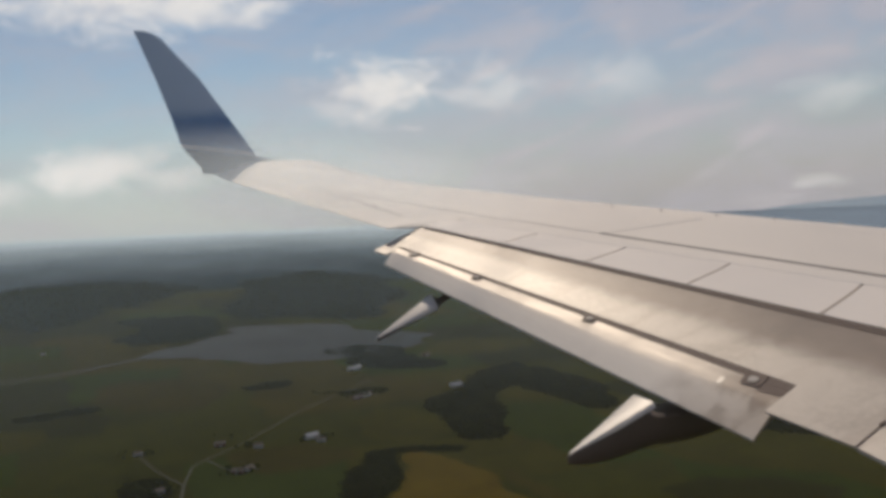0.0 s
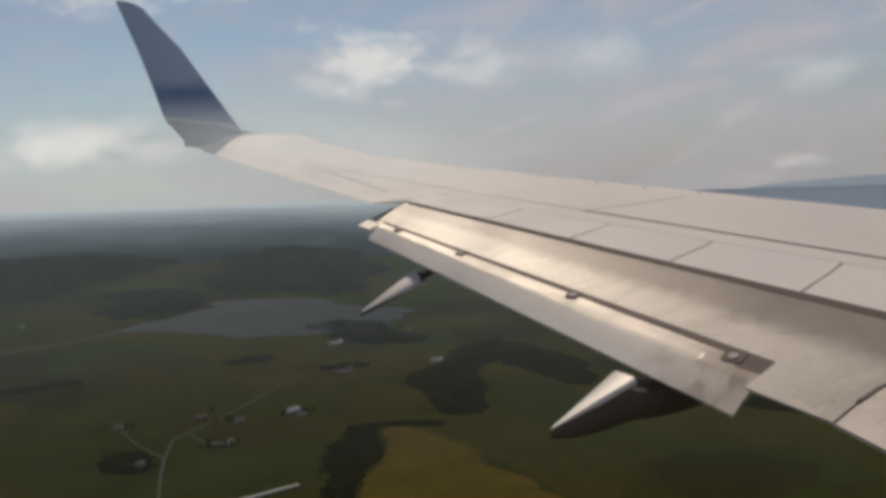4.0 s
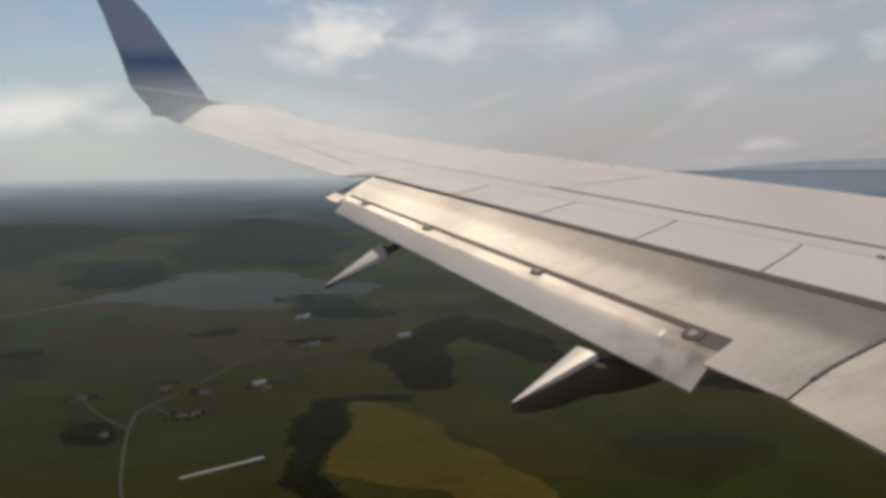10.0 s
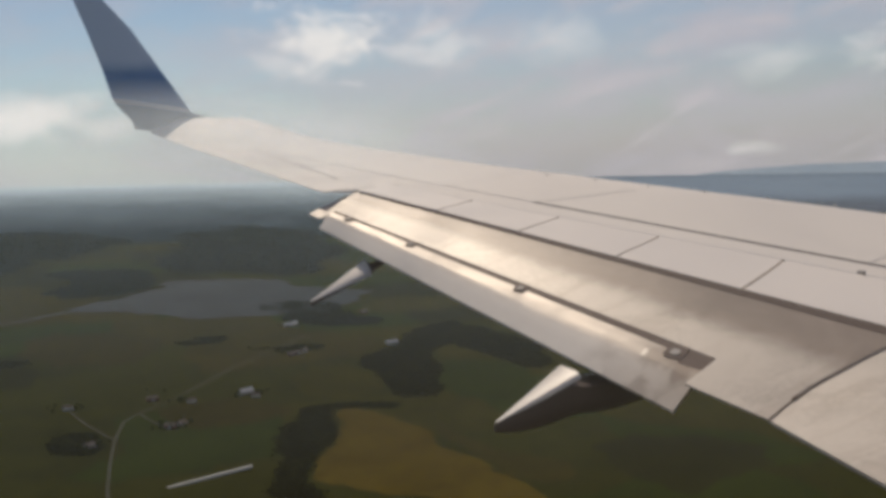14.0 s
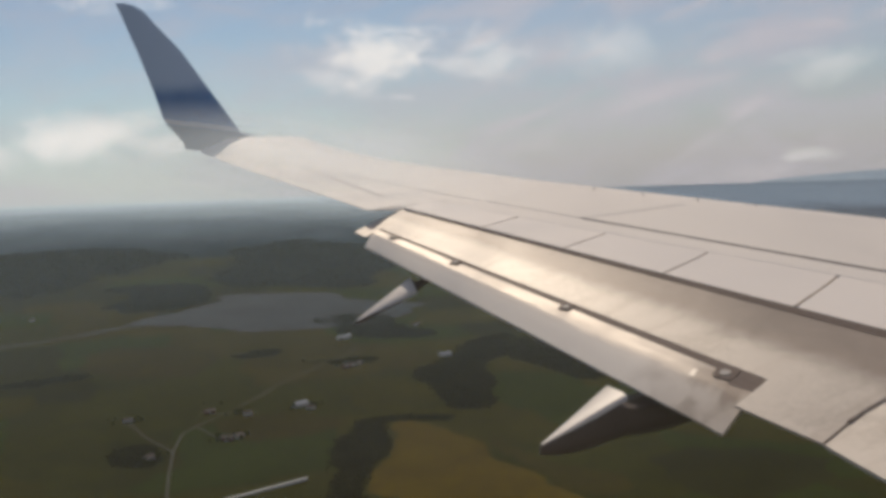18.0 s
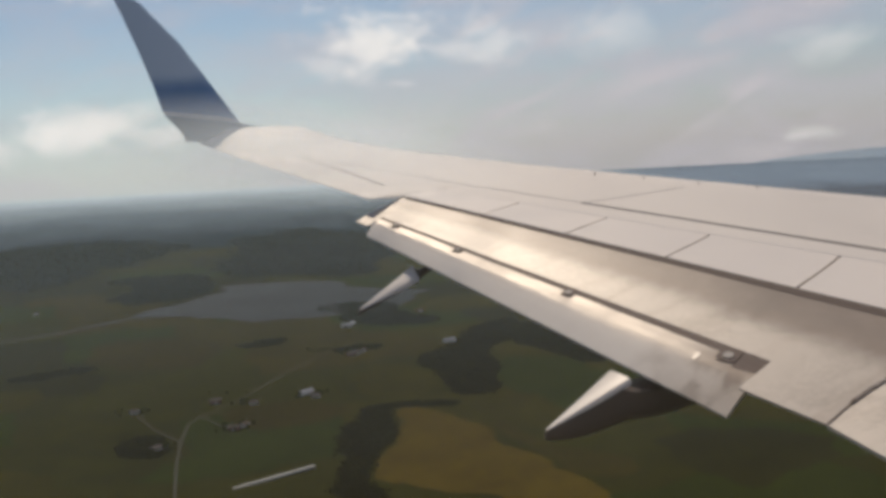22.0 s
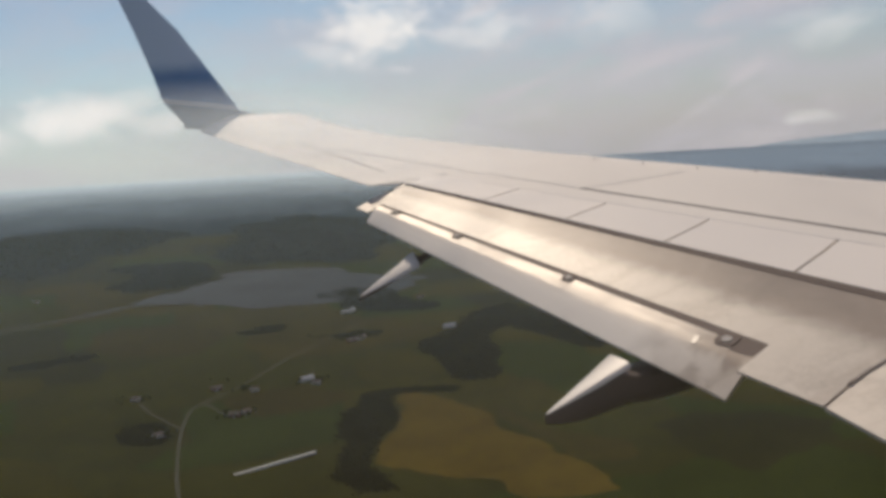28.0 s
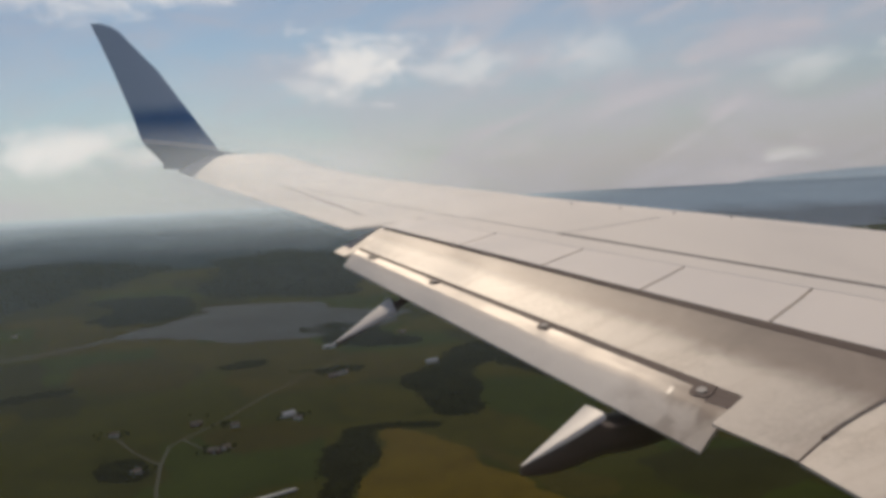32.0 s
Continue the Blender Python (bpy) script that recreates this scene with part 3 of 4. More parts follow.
# small plate near the inboard end
at = on_aft(7.15, 0.175)
bm = bmesh.new()
bmesh.ops.create_cube(bm, size=1.0, matrix=at @ Matrix.Rotation(radians(8), 4, "Z") @ Matrix.Diagonal((0.075, 0.035, 0.006, 1)))
part("access_plate", bm, PLAIN_FLAP, aft_flap)
# the slot's shade widens inboard of the last bracket: a dark plate laid on
at = on_aft(6.80, 0.075)
bm = bmesh.new()
bmesh.ops.create_cube(bm, size=1.0, matrix=at @ Matrix.Diagonal((0.13, 0.20, 0.006, 1)))
part("corner_gap", bm, GAP_BRACKET_BROWN, aft_flap)

# ---- inboard flap panel, parted by a slot with a seal rod
def inner_line():
    """Upper line of the flap end: (x, y shift, z) from under the spoilers to the tail."""
    pts = []
    for i in range(9):
        x, _, z = main_point(FLAP_IN, -0.35 + 1.35 * i / 8)
        pts.append((x, 0.0, z))
    x, _, z = pts[-1]
    return pts + [(x - 0.33, -0.109, z - 0.096)]


def inner_ring(y):
    top = [(x, y + sh, z - 0.002 + (y - FLAP_IN) * 0.13) for x, sh, z in inner_line()]
    low = [(a, b, c - 0.02 - 0.10 * (1 - i / 9)) for i, (a, b, c) in enumerate(top)]
    return top + low[::-1]


inner_flap = part("inboard_flap", loft([inner_ring(y) for y in (1.9, 3, 4, 5, FLAP_IN - 0.006)]), FLAP_PAINT, airliner, "pale grey inboard flap", smooth=True)
off_nose_paint(inner_flap)
edge_line = inner_line()


def slot_tube(f0, f1, off, r, lift=0.003):
    """A thin round strip along the slot, from f0 to f1 of the way up from the tail."""
    rings = []
    for i in range(9):
        f = f0 + (f1 - f0) * i / 8
        x = edge_line[-1][0] + (edge_line[1][0] - edge_line[-1][0]) * f
        z = float(np.interp(-x, [-q[0] for q in edge_line], [q[2] for q in edge_line]))
        y = FLAP_IN - 0.004 + off + float(np.interp(-x, [-q[0] for q in edge_line], [q[1] for q in edge_line]))
        rings.append([(x, y + r * math.cos(t * math.pi / 4), z + lift + 0.13 * off + r * math.sin(t * math.pi / 4)) for t in range(8)])
    return loft(rings)


part("seal_rod", slot_tube(0.20, 1.0, 0.0, 0.005), BRACKET, inner_flap, "pale seal rod")
part("slot_lip", slot_tube(0.20, 1.0, 0.009, 0.0035), GAP_BRACKET_BROWN, inner_flap)
part("slot_lip", slot_tube(0.20, 1.0, -0.009, 0.0035), GAP_BRACKET_BROWN, inner_flap)
part("slot_lip", slot_tube(0.0, 0.20, 0.0, 0.004), GAP_BRACKET_BROWN, inner_flap)
part("slot_fitting", slot_tube(0.185, 0.21, 0.0, 0.013), GAP_BRACKET_BROWN, inner_flap)


# ---- flap track fairings
def fairing(y, tip_x, tip_dz, length, slim, keel, rise=0.10, step=0.10, neck=1.0, roll=0.0):
    """A canoe-shaped fairing: flat drooping top at its tail, rounded keel."""
    rings = []
    tip_z = plane_z(y) + tip_dz

    def width(d):
        return 0.008 + 0.155 * slim * min(d / 0.57, 1.0)

    def crest(d):
        return tip_z + 0.535 * min(d, 0.58) + rise * max(min(d - 0.58, 1.2), 0)

    for i in range(19):
        d = length * (i / 18) ** 1.3
        fade = max(0.0, min(1.0, (d - 0.55) / (length - 0.5)))
        half, deep = width(d) * (neck if d > 0.6 else 1.0), keel * (0.02 + 0.30 * (1 - math.exp(-d / 0.45))) * (1 - fade * fade) + 0.01
        drop = step * max(0.0, min(1.0, (d - 0.52) / 0.1))
        deep = max(deep - drop, 0.01)
        zt = crest(d) - drop
        ring = []
        for a in range(13):
            t = math.pi * a / 12
            ring.append((tip_x + d, y + half * math.cos(t), zt - 0.015 - deep * math.sin(t) ** 0.8 + roll * half * math.cos(t)))
        ring += [(tip_x + d, y - half * 0.85, zt - roll * half * 0.85), (tip_x + d, y, zt + 0.006), (tip_x + d, y + half * 0.85, zt + roll * half * 0.85)]
        rings.append(ring)
    body = part("track_fairing", loft(rings), FAIRING_SHADE, airliner, "grey canoe-shaped flap track fairing", smooth=True)
    # pale upper face of the tail
    lid_v, lid_f = [], []
    for i in range(9):
        d = 0.012 + 0.558 * i / 8
        half, zt = width(d), crest(d) + 0.012
        across = (-1.0, -0.96, -0.86, -0.7, 0.0, 0.7, 0.86, 0.96, 1.0)
        fall = (0.034, 0.018, 0.006, 0.0, -0.003, 0.0, 0.006, 0.018, 0.034)
        lid_v += [(tip_x + d, y + half * q * 1.03, zt - f * min(1.0, half / 0.1) + roll * half * q) for q, f in zip(across, fall)]
    for i in range(8):
        for j in range(8):
            a = 9 * i + j
            lid_f.append((a, a + 1, a + 10, a + 9))
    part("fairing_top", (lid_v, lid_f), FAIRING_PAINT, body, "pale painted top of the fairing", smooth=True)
    return body


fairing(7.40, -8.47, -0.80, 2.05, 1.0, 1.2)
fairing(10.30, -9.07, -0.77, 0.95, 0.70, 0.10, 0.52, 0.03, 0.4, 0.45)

# ---- winglet
# leading x and z, trailing x and z, from the foot to the tip
STATIONS = [(-9.13, 2.665, -10.236, 2.511), (-9.19, 2.70, -10.23, 2.60), (-9.35, 2.735, -10.49, 2.936), (-9.39, 2.80, -10.515, 3.00), (-9.55, 3.07, -10.57, 3.22),
            (-9.716, 3.346, -10.62, 3.423), (-10.16, 4.09, -10.82, 4.09), (-10.52, 4.535, -10.975, 4.55), (-10.67, 4.74, -11.04, 4.735), (-10.80, 4.83, -11.08, 4.85), (-10.92, 4.875, -11.09, 4.885)]


def cant(z):
    return 17.05 + 0.298 * (z - 2.5)


def winglet_ring(st, sag=0.0):
    """A section of the winglet; the foot's lower edge sags into a chin ahead of its trailing corner."""
    xl, zl, xt, zt = st
    c, ring = xl - xt, []
    for side in (1, -1):
        for i in range(13):
            if side == -1 and i in (0, 12):
                continue
            u = i / 12 if side == 1 else 1 - i / 12
            thick = 0.06 * c * (math.sqrt(u) * 1.6 * (1 - u) + 0.02) * side
            z = zl + (zt - zl) * u + sag * float(np.interp(u, [0, 0.42, 0.70, 0.92, 1.0], [0.0, 0.035, -0.10, -0.01, 0.0]))
            ring.append((xl - c * u, cant(z) - thick, z + 0.28 * thick))
    return ring


def winglet_span(a, b):
    return loft([winglet_ring(st, 1.0 if i + a == 0 else 0.35 if i + a == 1 else 0.0) for i, st in enumerate(STATIONS[a:b + 1])])


wl_base = part("winglet", winglet_span(0, 2), WL_NAVY, airliner, "winglet with dark foot, blue band and grey tip", smooth=True)
part("winglet_stripe", winglet_span(2, 3), WL_STRIPE, wl_base, "thin white stripe", smooth=True)
part("winglet_band", winglet_span(3, 5), WL_BLUE, wl_base, "deep blue painted band", smooth=True)
part("winglet_tip", winglet_span(5, 10), WL_BLUE, wl_base, "silver-grey tip", smooth=True)


def root_ring(f):
    """Fairing between the wing's end section (f = 0) and the winglet's foot (f = 1)."""
    ring = []
    tip = wing_ring(16.88, x_trail(16.88), 12)
    foot = winglet_ring(STATIONS[0], 1.0)[:13]
    for i in range(25):
        u = 9.4 * (i if i <= 12 else 24 - i + 0.5) / 12
        k = min(int(u), 11)
        b = Vector(foot[k]).lerp(Vector(foot[k + 1]), u - k) + Vector((0, -0.012 if i <= 12 else 0.0, 0.0 if i <= 12 else -0.02))
        ring.append(Vector(tip[i]).lerp(b, f))
    return ring


part("winglet_root", loft([root_ring(i / 6) for i in range(7)]), WING_PAINT, wl_base, "pale grey root fairing", smooth=True)

# ---- fuselage with the cabin window
FZ, FR, FY = 1.35, 1.88, 0.04
WX0, WX1, WZ0, WZ1 = -11.06, -10.42, 1.56, 2.16
xs = [-22, -18, -14, -12, WX0, WX1, -9.5, -7, -3, 1, 6]
angles = [math.asin((WZ0 - FZ) / FR), math.asin((WZ1 - FZ) / FR)]
ring_angles = sorted(angles + [math.radians(a) for a in range(-80, 270, 10) if not (math.degrees(angles[0]) - 4 < a < math.degrees(angles[1]) + 4)])
bm = bmesh.new()
grid = [[bm.verts.new((x, FY + FR * math.cos(a), FZ + FR * math.sin(a))) for a in ring_angles] for x in xs]
for i in range(len(xs) - 1):
    for j in range(len(ring_angles)):
        j2 = (j + 1) % len(ring_angles)
        if xs[i] == WX0 and abs(ring_angles[j] - angles[0]) < 1e-6:
            continue
        bm.faces.new((grid[i][j], grid[i + 1][j], grid[i + 1][j2], grid[i][j2]))
bm.faces.new(grid[0])
bm.faces.new(grid[-1])
shell = part("fuselage", bm, SKIN, airliner, "white airliner fuselage skin")
thick = shell.modifiers.new("thickness", "SOLIDIFY")
thick.thickness, thick.offset = 0.012, -1

WY = FY + math.sqrt(FR ** 2 - (1.86 - FZ) ** 2)
slope = math.degrees(math.asin((1.86 - FZ) / FR))


def rounded(half_x, half_z, r, y):
    pts = []
    for cx, cz, a0 in ((half_x - r, half_z - r, 0), (-half_x + r, half_z - r, 90), (-half_x + r, -half_z + r, 180), (half_x - r, -half_z + r, 270)):
        for k in range(7):
            a = math.radians(a0 + 15 * k)
            pts.append((cx + r * math.cos(a), y, cz + r * math.sin(a)))
    return pts


seat = Matrix.Translation(((WX0 + WX1) / 2, WY, 1.86)) @ Matrix.Rotation(radians(slope), 4, "X")
outer, inner = rounded(0.345, 0.335, 0.09, 0.0), rounded(0.31, 0.295, 0.09, 0.0)
n_r = len(outer)
verts = [seat @ Vector(v) for v in outer + inner]
verts += [seat @ (Vector(v) + Vector((0, -0.035, 0))) for v in outer + inner]
faces = []
for i in range(n_r):
    j = (i + 1) % n_r
    faces += [(i, j, n_r + j, n_r + i), (2 * n_r + i, 3 * n_r + i, 3 * n_r + j, 2 * n_r + j), (n_r + i, n_r + j, 3 * n_r + j, 3 * n_r + i), (i, 2 * n_r + i, 2 * n_r + j, j)]
part("window_frame", (verts, faces), LINER, shell, "pale rounded cabin window frame")
pane = rounded(0.312, 0.297, 0.09, 0.0)
pane_me = mesh_of("window_pane", pane, [tuple(range(n_r))], PANE)
pane_ob = new("window_pane", pane_me)
pane_ob.parent = shell
pane_ob.matrix_local = seat @ Matrix.Translation((0, -0.017, 0))
tagged(pane_ob, "clear acrylic pane, hazed and scratched")

# ---- whitening glare over the outer wing, added as thin upright translucent sheets
GLARE_VEIL, n = material("glare_veil")
uv = n.add("ShaderNodeUVMap").outputs[0]
p = n.add("ShaderNodeNewGeometry").outputs["Position"]
d = n.vector("LENGTH", n.vector("MULTIPLY", n.vector("SUBTRACT", uv, (0.5, 0.5, 0.0)), (2.0, 2.0, 0.0)))
bare = n.math("SUBTRACT", 1.0, n.math("MULTIPLY", d, d), clamp=True)
body = n.math("MULTIPLY", bare, bare)
body = n.math("MULTIPLY", body, n.math("MULTIPLY_ADD", n.noise(p, 0.9, 4.0, 0.55, 0.4), 0.9, 0.5))
# the sheets fade out at the upper side: nothing hangs below the wing
sep = n.add("ShaderNodeSeparateXYZ")
n.link(p, sep.inputs[0])
over = n.math("SUBTRACT", n.math("SUBTRACT", sep.outputs["Z"], BASE), n.math("MULTIPLY_ADD", sep.outputs["Y"], TILT, -1.88 * TILT))
lift = n.add("ShaderNodeMapRange")
lift.interpolation_type = "SMOOTHSTEP"
n.link(over, lift.inputs["Value"])
lift.inputs["From Min"].default_value, lift.inputs["From Max"].default_value = 0.04, 0.36
fac = n.math("MULTIPLY", n.math("MULTIPLY", body, lift.outputs[0]), 0.205)
clear = n.add("ShaderNodeBsdfTransparent")
milk = n.add("ShaderNodeBsdfTranslucent")
milk.inputs["Color"].default_value = (0.82, 0.92, 1.0, 1)
mixed = n.add("ShaderNodeMixShader")
n.link(fac, mixed.inputs[0])
n.link(clear.outputs[0], mixed.inputs[1])
n.link(milk.outputs[0], mixed.inputs[2])
n.link(mixed.outputs[0], n.add("ShaderNodeOutputMaterial").inputs["Surface"])
# along the span, aft, up, half length, half height
GLARE_SHEETS = [(10.5, -9.0, 1.84, 3.1, 0.72), (11.5, -8.95, 1.93, 3.2, 0.74), (12.5, -8.9, 2.02, 3.3, 0.76), (13.5, -8.7, 2.13, 3.5, 0.78), (14.5, -8.5, 2.24, 3.7, 0.80)]
verts, faces, uvs = [], [], []
for y, x, z, half_x, half_z in GLARE_SHEETS:
    k = len(verts)
    for i in range(13):
        for j in range(7):
            u, v = i / 12, j / 6
            verts.append((x + half_x * (2 * u - 1), y + 0.25 * math.sin(3.0 * u + y) + 0.12 * (2 * v - 1), z + half_z * (2 * v - 1) - 0.17 * half_x * (2 * u - 1)))
            uvs.append((u, v))
    for i in range(12):
        for j in range(6):
            q = k + 7 * i + j
            faces.append((q, q + 7, q + 8, q + 1))
glare_me = mesh_of("vapour", verts, faces, GLARE_VEIL, True)
layer = glare_me.uv_layers.new(name="UVMap")
for poly in glare_me.polygons:
    for li, vi in zip(poly.loop_indices, poly.vertices):
        layer.data[li].uv = uvs[vi]
vapour = new("vapour", glare_me)
vapour.location = (0, 0, BASE)
tagged(vapour, "thin sheets added to mimic white glare over the outer wing", "vapour", kind="stuff")

# ---------------------------------------------------------------- the land
FAR_FROM, FAR_TO = 3000.0, 4800.0
SLOPE = 0.028      # the plain falls a little in the direction of flight


def place(x, y, up=0.0):
    """A point of the plain; the land far off rises gently towards the horizon."""
    dx, dy = x - EYE[0], y - EYE[1]
    rv = math.hypot(dx, dy)
    if rv <= FAR_FROM:
        return x, y, up - SLOPE * dx
    r = FAR_FROM + (FAR_TO - FAR_FROM) * (1 - math.exp(-(rv - FAR_FROM) / (FAR_TO - FAR_FROM)))
    return EYE[0] + dx * r / rv, EYE[1] + dy * r / rv, EYE[2] * (1 - r / rv) + up - SLOPE * dx * r / rv


def earth(name, colour, vary=0.38, scale=0.006, fine=0.12, rows=0.0):
    """Crops, grass and soil seen from the air, with patches, drill rows and grain."""
    m, n = material(name)
    p = n.add("ShaderNodeNewGeometry").outputs["Position"]
    big, mid, small = n.noise(p, scale, 5.0, 0.6, 0.4), n.noise(p, scale * 5, 4.0, 0.6), n.noise(p, fine, 3.0)
    mix = n.math("ADD", n.math("MULTIPLY", big, 0.5), n.math("ADD", n.math("MULTIPLY", mid, 0.3), n.math("MULTIPLY", small, 0.2)))
    dark, light = tuple(c * (1 - vary) for c in colour), tuple(c * (1 + vary) for c in colour)
    col = n.ramp(mix, [(0.34, dark), (0.66, light)], smooth=False)
    b = n.add("ShaderNodeBsdfPrincipled")
    n.link(col, b.inputs["Base Color"])
    b.inputs["Roughness"].default_value, b.inputs["Specular IOR Level"].default_value = 1.0, 0.0
    n.link(b.outputs[0], n.add("ShaderNodeOutputMaterial").inputs["Surface"])
    return m


GRASS = earth("meadow", (0.0288, 0.0307, 0.0064), 0.34, 0.004)
CROP_GREEN = earth("green_crop", (0.0246, 0.0328, 0.0065), 0.26)
CROP_DARK = earth("dark_crop", (0.0207, 0.0219, 0.0062), 0.26)
CROP_OLIVE = earth("olive_crop", (0.0342, 0.0337, 0.0060), 0.26)
CROP_GOLD = earth("ripening_crop", (0.0690, 0.0520, 0.0085), 0.32, 0.008)
CROP_BROWN = earth("bare_soil", (0.0316, 0.0287, 0.0069), 0.26)
CROP_TAN = earth("stubble", (0.0360, 0.0330, 0.0080), 0.26)
# shade between the crowns is put into both floor colours
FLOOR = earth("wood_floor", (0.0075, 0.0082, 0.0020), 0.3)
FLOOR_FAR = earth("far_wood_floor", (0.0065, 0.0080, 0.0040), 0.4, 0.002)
LEAF = earth("leaf", (0.0230, 0.0247, 0.0052), 0.3, 0.03, 0.3)
LEAF_NEAR = earth("leaf_light", (0.036, 0.043, 0.008), 0.3, 0.08, 0.8)
# haze is put into the bluer colour of these distant crowns
LEAF_HAZED = earth("hazed_leaf", (0.0187, 0.0231, 0.0112), 0.35, 0.012, 0.2)
BARK = surface("bark", (0.09, 0.07, 0.05), 0.9, 0.0, 0.3, 2.0, 12.0)
GRAVEL = surface("gravel_road", (0.050, 0.050, 0.034), 0.95, 0.0, 0.2, 0.05, 0.6, spec=0.1)
WHITE_WALL = surface("farm_white_wall", (0.42, 0.41, 0.36), 0.8, 0.0, 0.1, 0.4, 5.0)
RED_WALL = surface("farm_red_wall", (0.11, 0.05, 0.035), 0.85, 0.0, 0.15, 0.4, 5.0)
TILE = surface("roof_tile", (0.11, 0.082, 0.066), 0.8, 0.0, 0.2, 0.5, 4.0)
METAL_ROOF = surface("roof_sheet", (0.36, 0.36, 0.36), 0.4, 0.2, 0.1, 0.3, 3.0)
DARK_PANE = surface("house_window", (0.03, 0.035, 0.045), 0.2, 0.0, 0.1, 1.0, 5.0)

WATER, n = material("lake_water")
p = n.add("ShaderNodeNewGeometry").outputs["Position"]
b = n.add("ShaderNodeBsdfPrincipled")
b.inputs["Base Color"].default_value = (0.007, 0.012, 0.015, 1)
b.inputs["Specular IOR Level"].default_value = 0.02
n.link(n.math("MULTIPLY_ADD", n.noise(p, 0.004, 4.0), 0.2, 0.42), b.inputs["Roughness"])
k = n.add("ShaderNodeBump")
k.inputs["Strength"].default_value, k.inputs["Distance"].default_value = 0.25, 0.6
n.link(n.noise(p, 0.12, 4.0), k.inputs["Height"])
n.link(k.outputs[0], b.inputs["Normal"])
n.link(b.outputs[0], n.add("ShaderNodeOutputMaterial").inputs["Surface"])

# far country that glows: woods and fields, painted haze paler and bluer with distance
DISTANCE, n = material("far_country_glow")
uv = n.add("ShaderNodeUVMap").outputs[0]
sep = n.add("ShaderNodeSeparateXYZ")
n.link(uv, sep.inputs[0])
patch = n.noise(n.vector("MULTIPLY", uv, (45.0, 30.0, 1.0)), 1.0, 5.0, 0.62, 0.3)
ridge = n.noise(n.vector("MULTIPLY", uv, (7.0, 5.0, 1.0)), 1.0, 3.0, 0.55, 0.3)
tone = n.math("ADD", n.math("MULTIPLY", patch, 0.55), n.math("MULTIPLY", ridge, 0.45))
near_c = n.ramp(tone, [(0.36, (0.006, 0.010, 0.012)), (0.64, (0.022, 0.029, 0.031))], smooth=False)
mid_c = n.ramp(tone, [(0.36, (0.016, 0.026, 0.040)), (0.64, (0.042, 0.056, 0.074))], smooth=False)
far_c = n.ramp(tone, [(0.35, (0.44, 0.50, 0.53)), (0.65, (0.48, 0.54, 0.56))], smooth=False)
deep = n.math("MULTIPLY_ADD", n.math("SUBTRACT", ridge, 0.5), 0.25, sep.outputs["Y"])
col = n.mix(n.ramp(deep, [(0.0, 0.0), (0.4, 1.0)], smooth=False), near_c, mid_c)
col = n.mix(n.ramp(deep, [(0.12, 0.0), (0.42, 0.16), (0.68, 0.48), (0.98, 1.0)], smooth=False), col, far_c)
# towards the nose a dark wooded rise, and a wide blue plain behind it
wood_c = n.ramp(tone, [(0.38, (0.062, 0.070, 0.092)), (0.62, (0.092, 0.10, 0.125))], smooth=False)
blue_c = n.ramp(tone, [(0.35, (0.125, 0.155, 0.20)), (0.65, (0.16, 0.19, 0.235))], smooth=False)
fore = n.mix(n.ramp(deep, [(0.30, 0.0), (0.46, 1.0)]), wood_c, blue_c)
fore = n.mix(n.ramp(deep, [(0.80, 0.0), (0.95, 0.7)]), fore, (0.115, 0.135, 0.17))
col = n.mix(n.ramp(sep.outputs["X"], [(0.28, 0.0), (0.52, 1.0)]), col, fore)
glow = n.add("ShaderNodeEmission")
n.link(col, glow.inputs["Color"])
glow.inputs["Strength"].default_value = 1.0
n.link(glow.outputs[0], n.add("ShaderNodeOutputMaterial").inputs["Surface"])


def sheet(name, r0, r1, mat, steps, uvs=False):
    """A ring of land round the eye, fine where it is looked at."""
    az = sorted(set([round(-40 + 1.5 * i, 2) for i in range(81)] + [90 + 10 * i for i in range(23)]))
    radii = [r0 * (r1 / r0) ** (i / steps) if r0 > 0 else r1 * i / steps for i in range(steps + 1)]
    verts, faces = [], []
    for rv in radii:
        for a in az:
            verts.append(place(EYE[0] + rv * math.sin(radians(a)), EYE[1] + rv * math.cos(radians(a))))
    k = len(az)
    for i in range(steps):
        for j in range(k):
            j2 = (j + 1) % k
            faces.append((i * k + j, i * k + j2, (i + 1) * k + j2, (i + 1) * k + j))
    me = mesh_of(name, verts, faces, mat, smooth=True)
    if uvs:
        layer = me.uv_layers.new(name="UVMap")
        for poly in me.polygons:
            for li, vi in zip(poly.loop_indices, poly.vertices):
                layer.data[li].uv = (az[vi % k] / 60.0, (vi // k) / steps)
    bm = bmesh.new()
    bm.from_mesh(me)
    bmesh.ops.remove_doubles(bm, verts=bm.verts, dist=0.01)
    bm.to_mesh(me)
    bm.free()
    return new(name, me)


ground = sheet("ground", 0.0, 5200.0, GRASS, 104)
tagged(ground, "green rolling farmland reaching to the hazy horizon", "ground", kind="structure")
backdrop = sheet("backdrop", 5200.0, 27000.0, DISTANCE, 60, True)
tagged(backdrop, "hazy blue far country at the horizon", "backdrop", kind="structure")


# a pale line of hills behind the plain, towards the nose; haze put in its glow
HILLS, n = material("far_hills_glow")
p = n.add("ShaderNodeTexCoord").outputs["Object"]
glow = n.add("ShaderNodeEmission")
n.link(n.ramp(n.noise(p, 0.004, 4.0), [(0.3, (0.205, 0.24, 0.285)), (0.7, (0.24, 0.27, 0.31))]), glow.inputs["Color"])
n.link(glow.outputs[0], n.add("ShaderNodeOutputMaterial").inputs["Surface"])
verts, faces = [], []
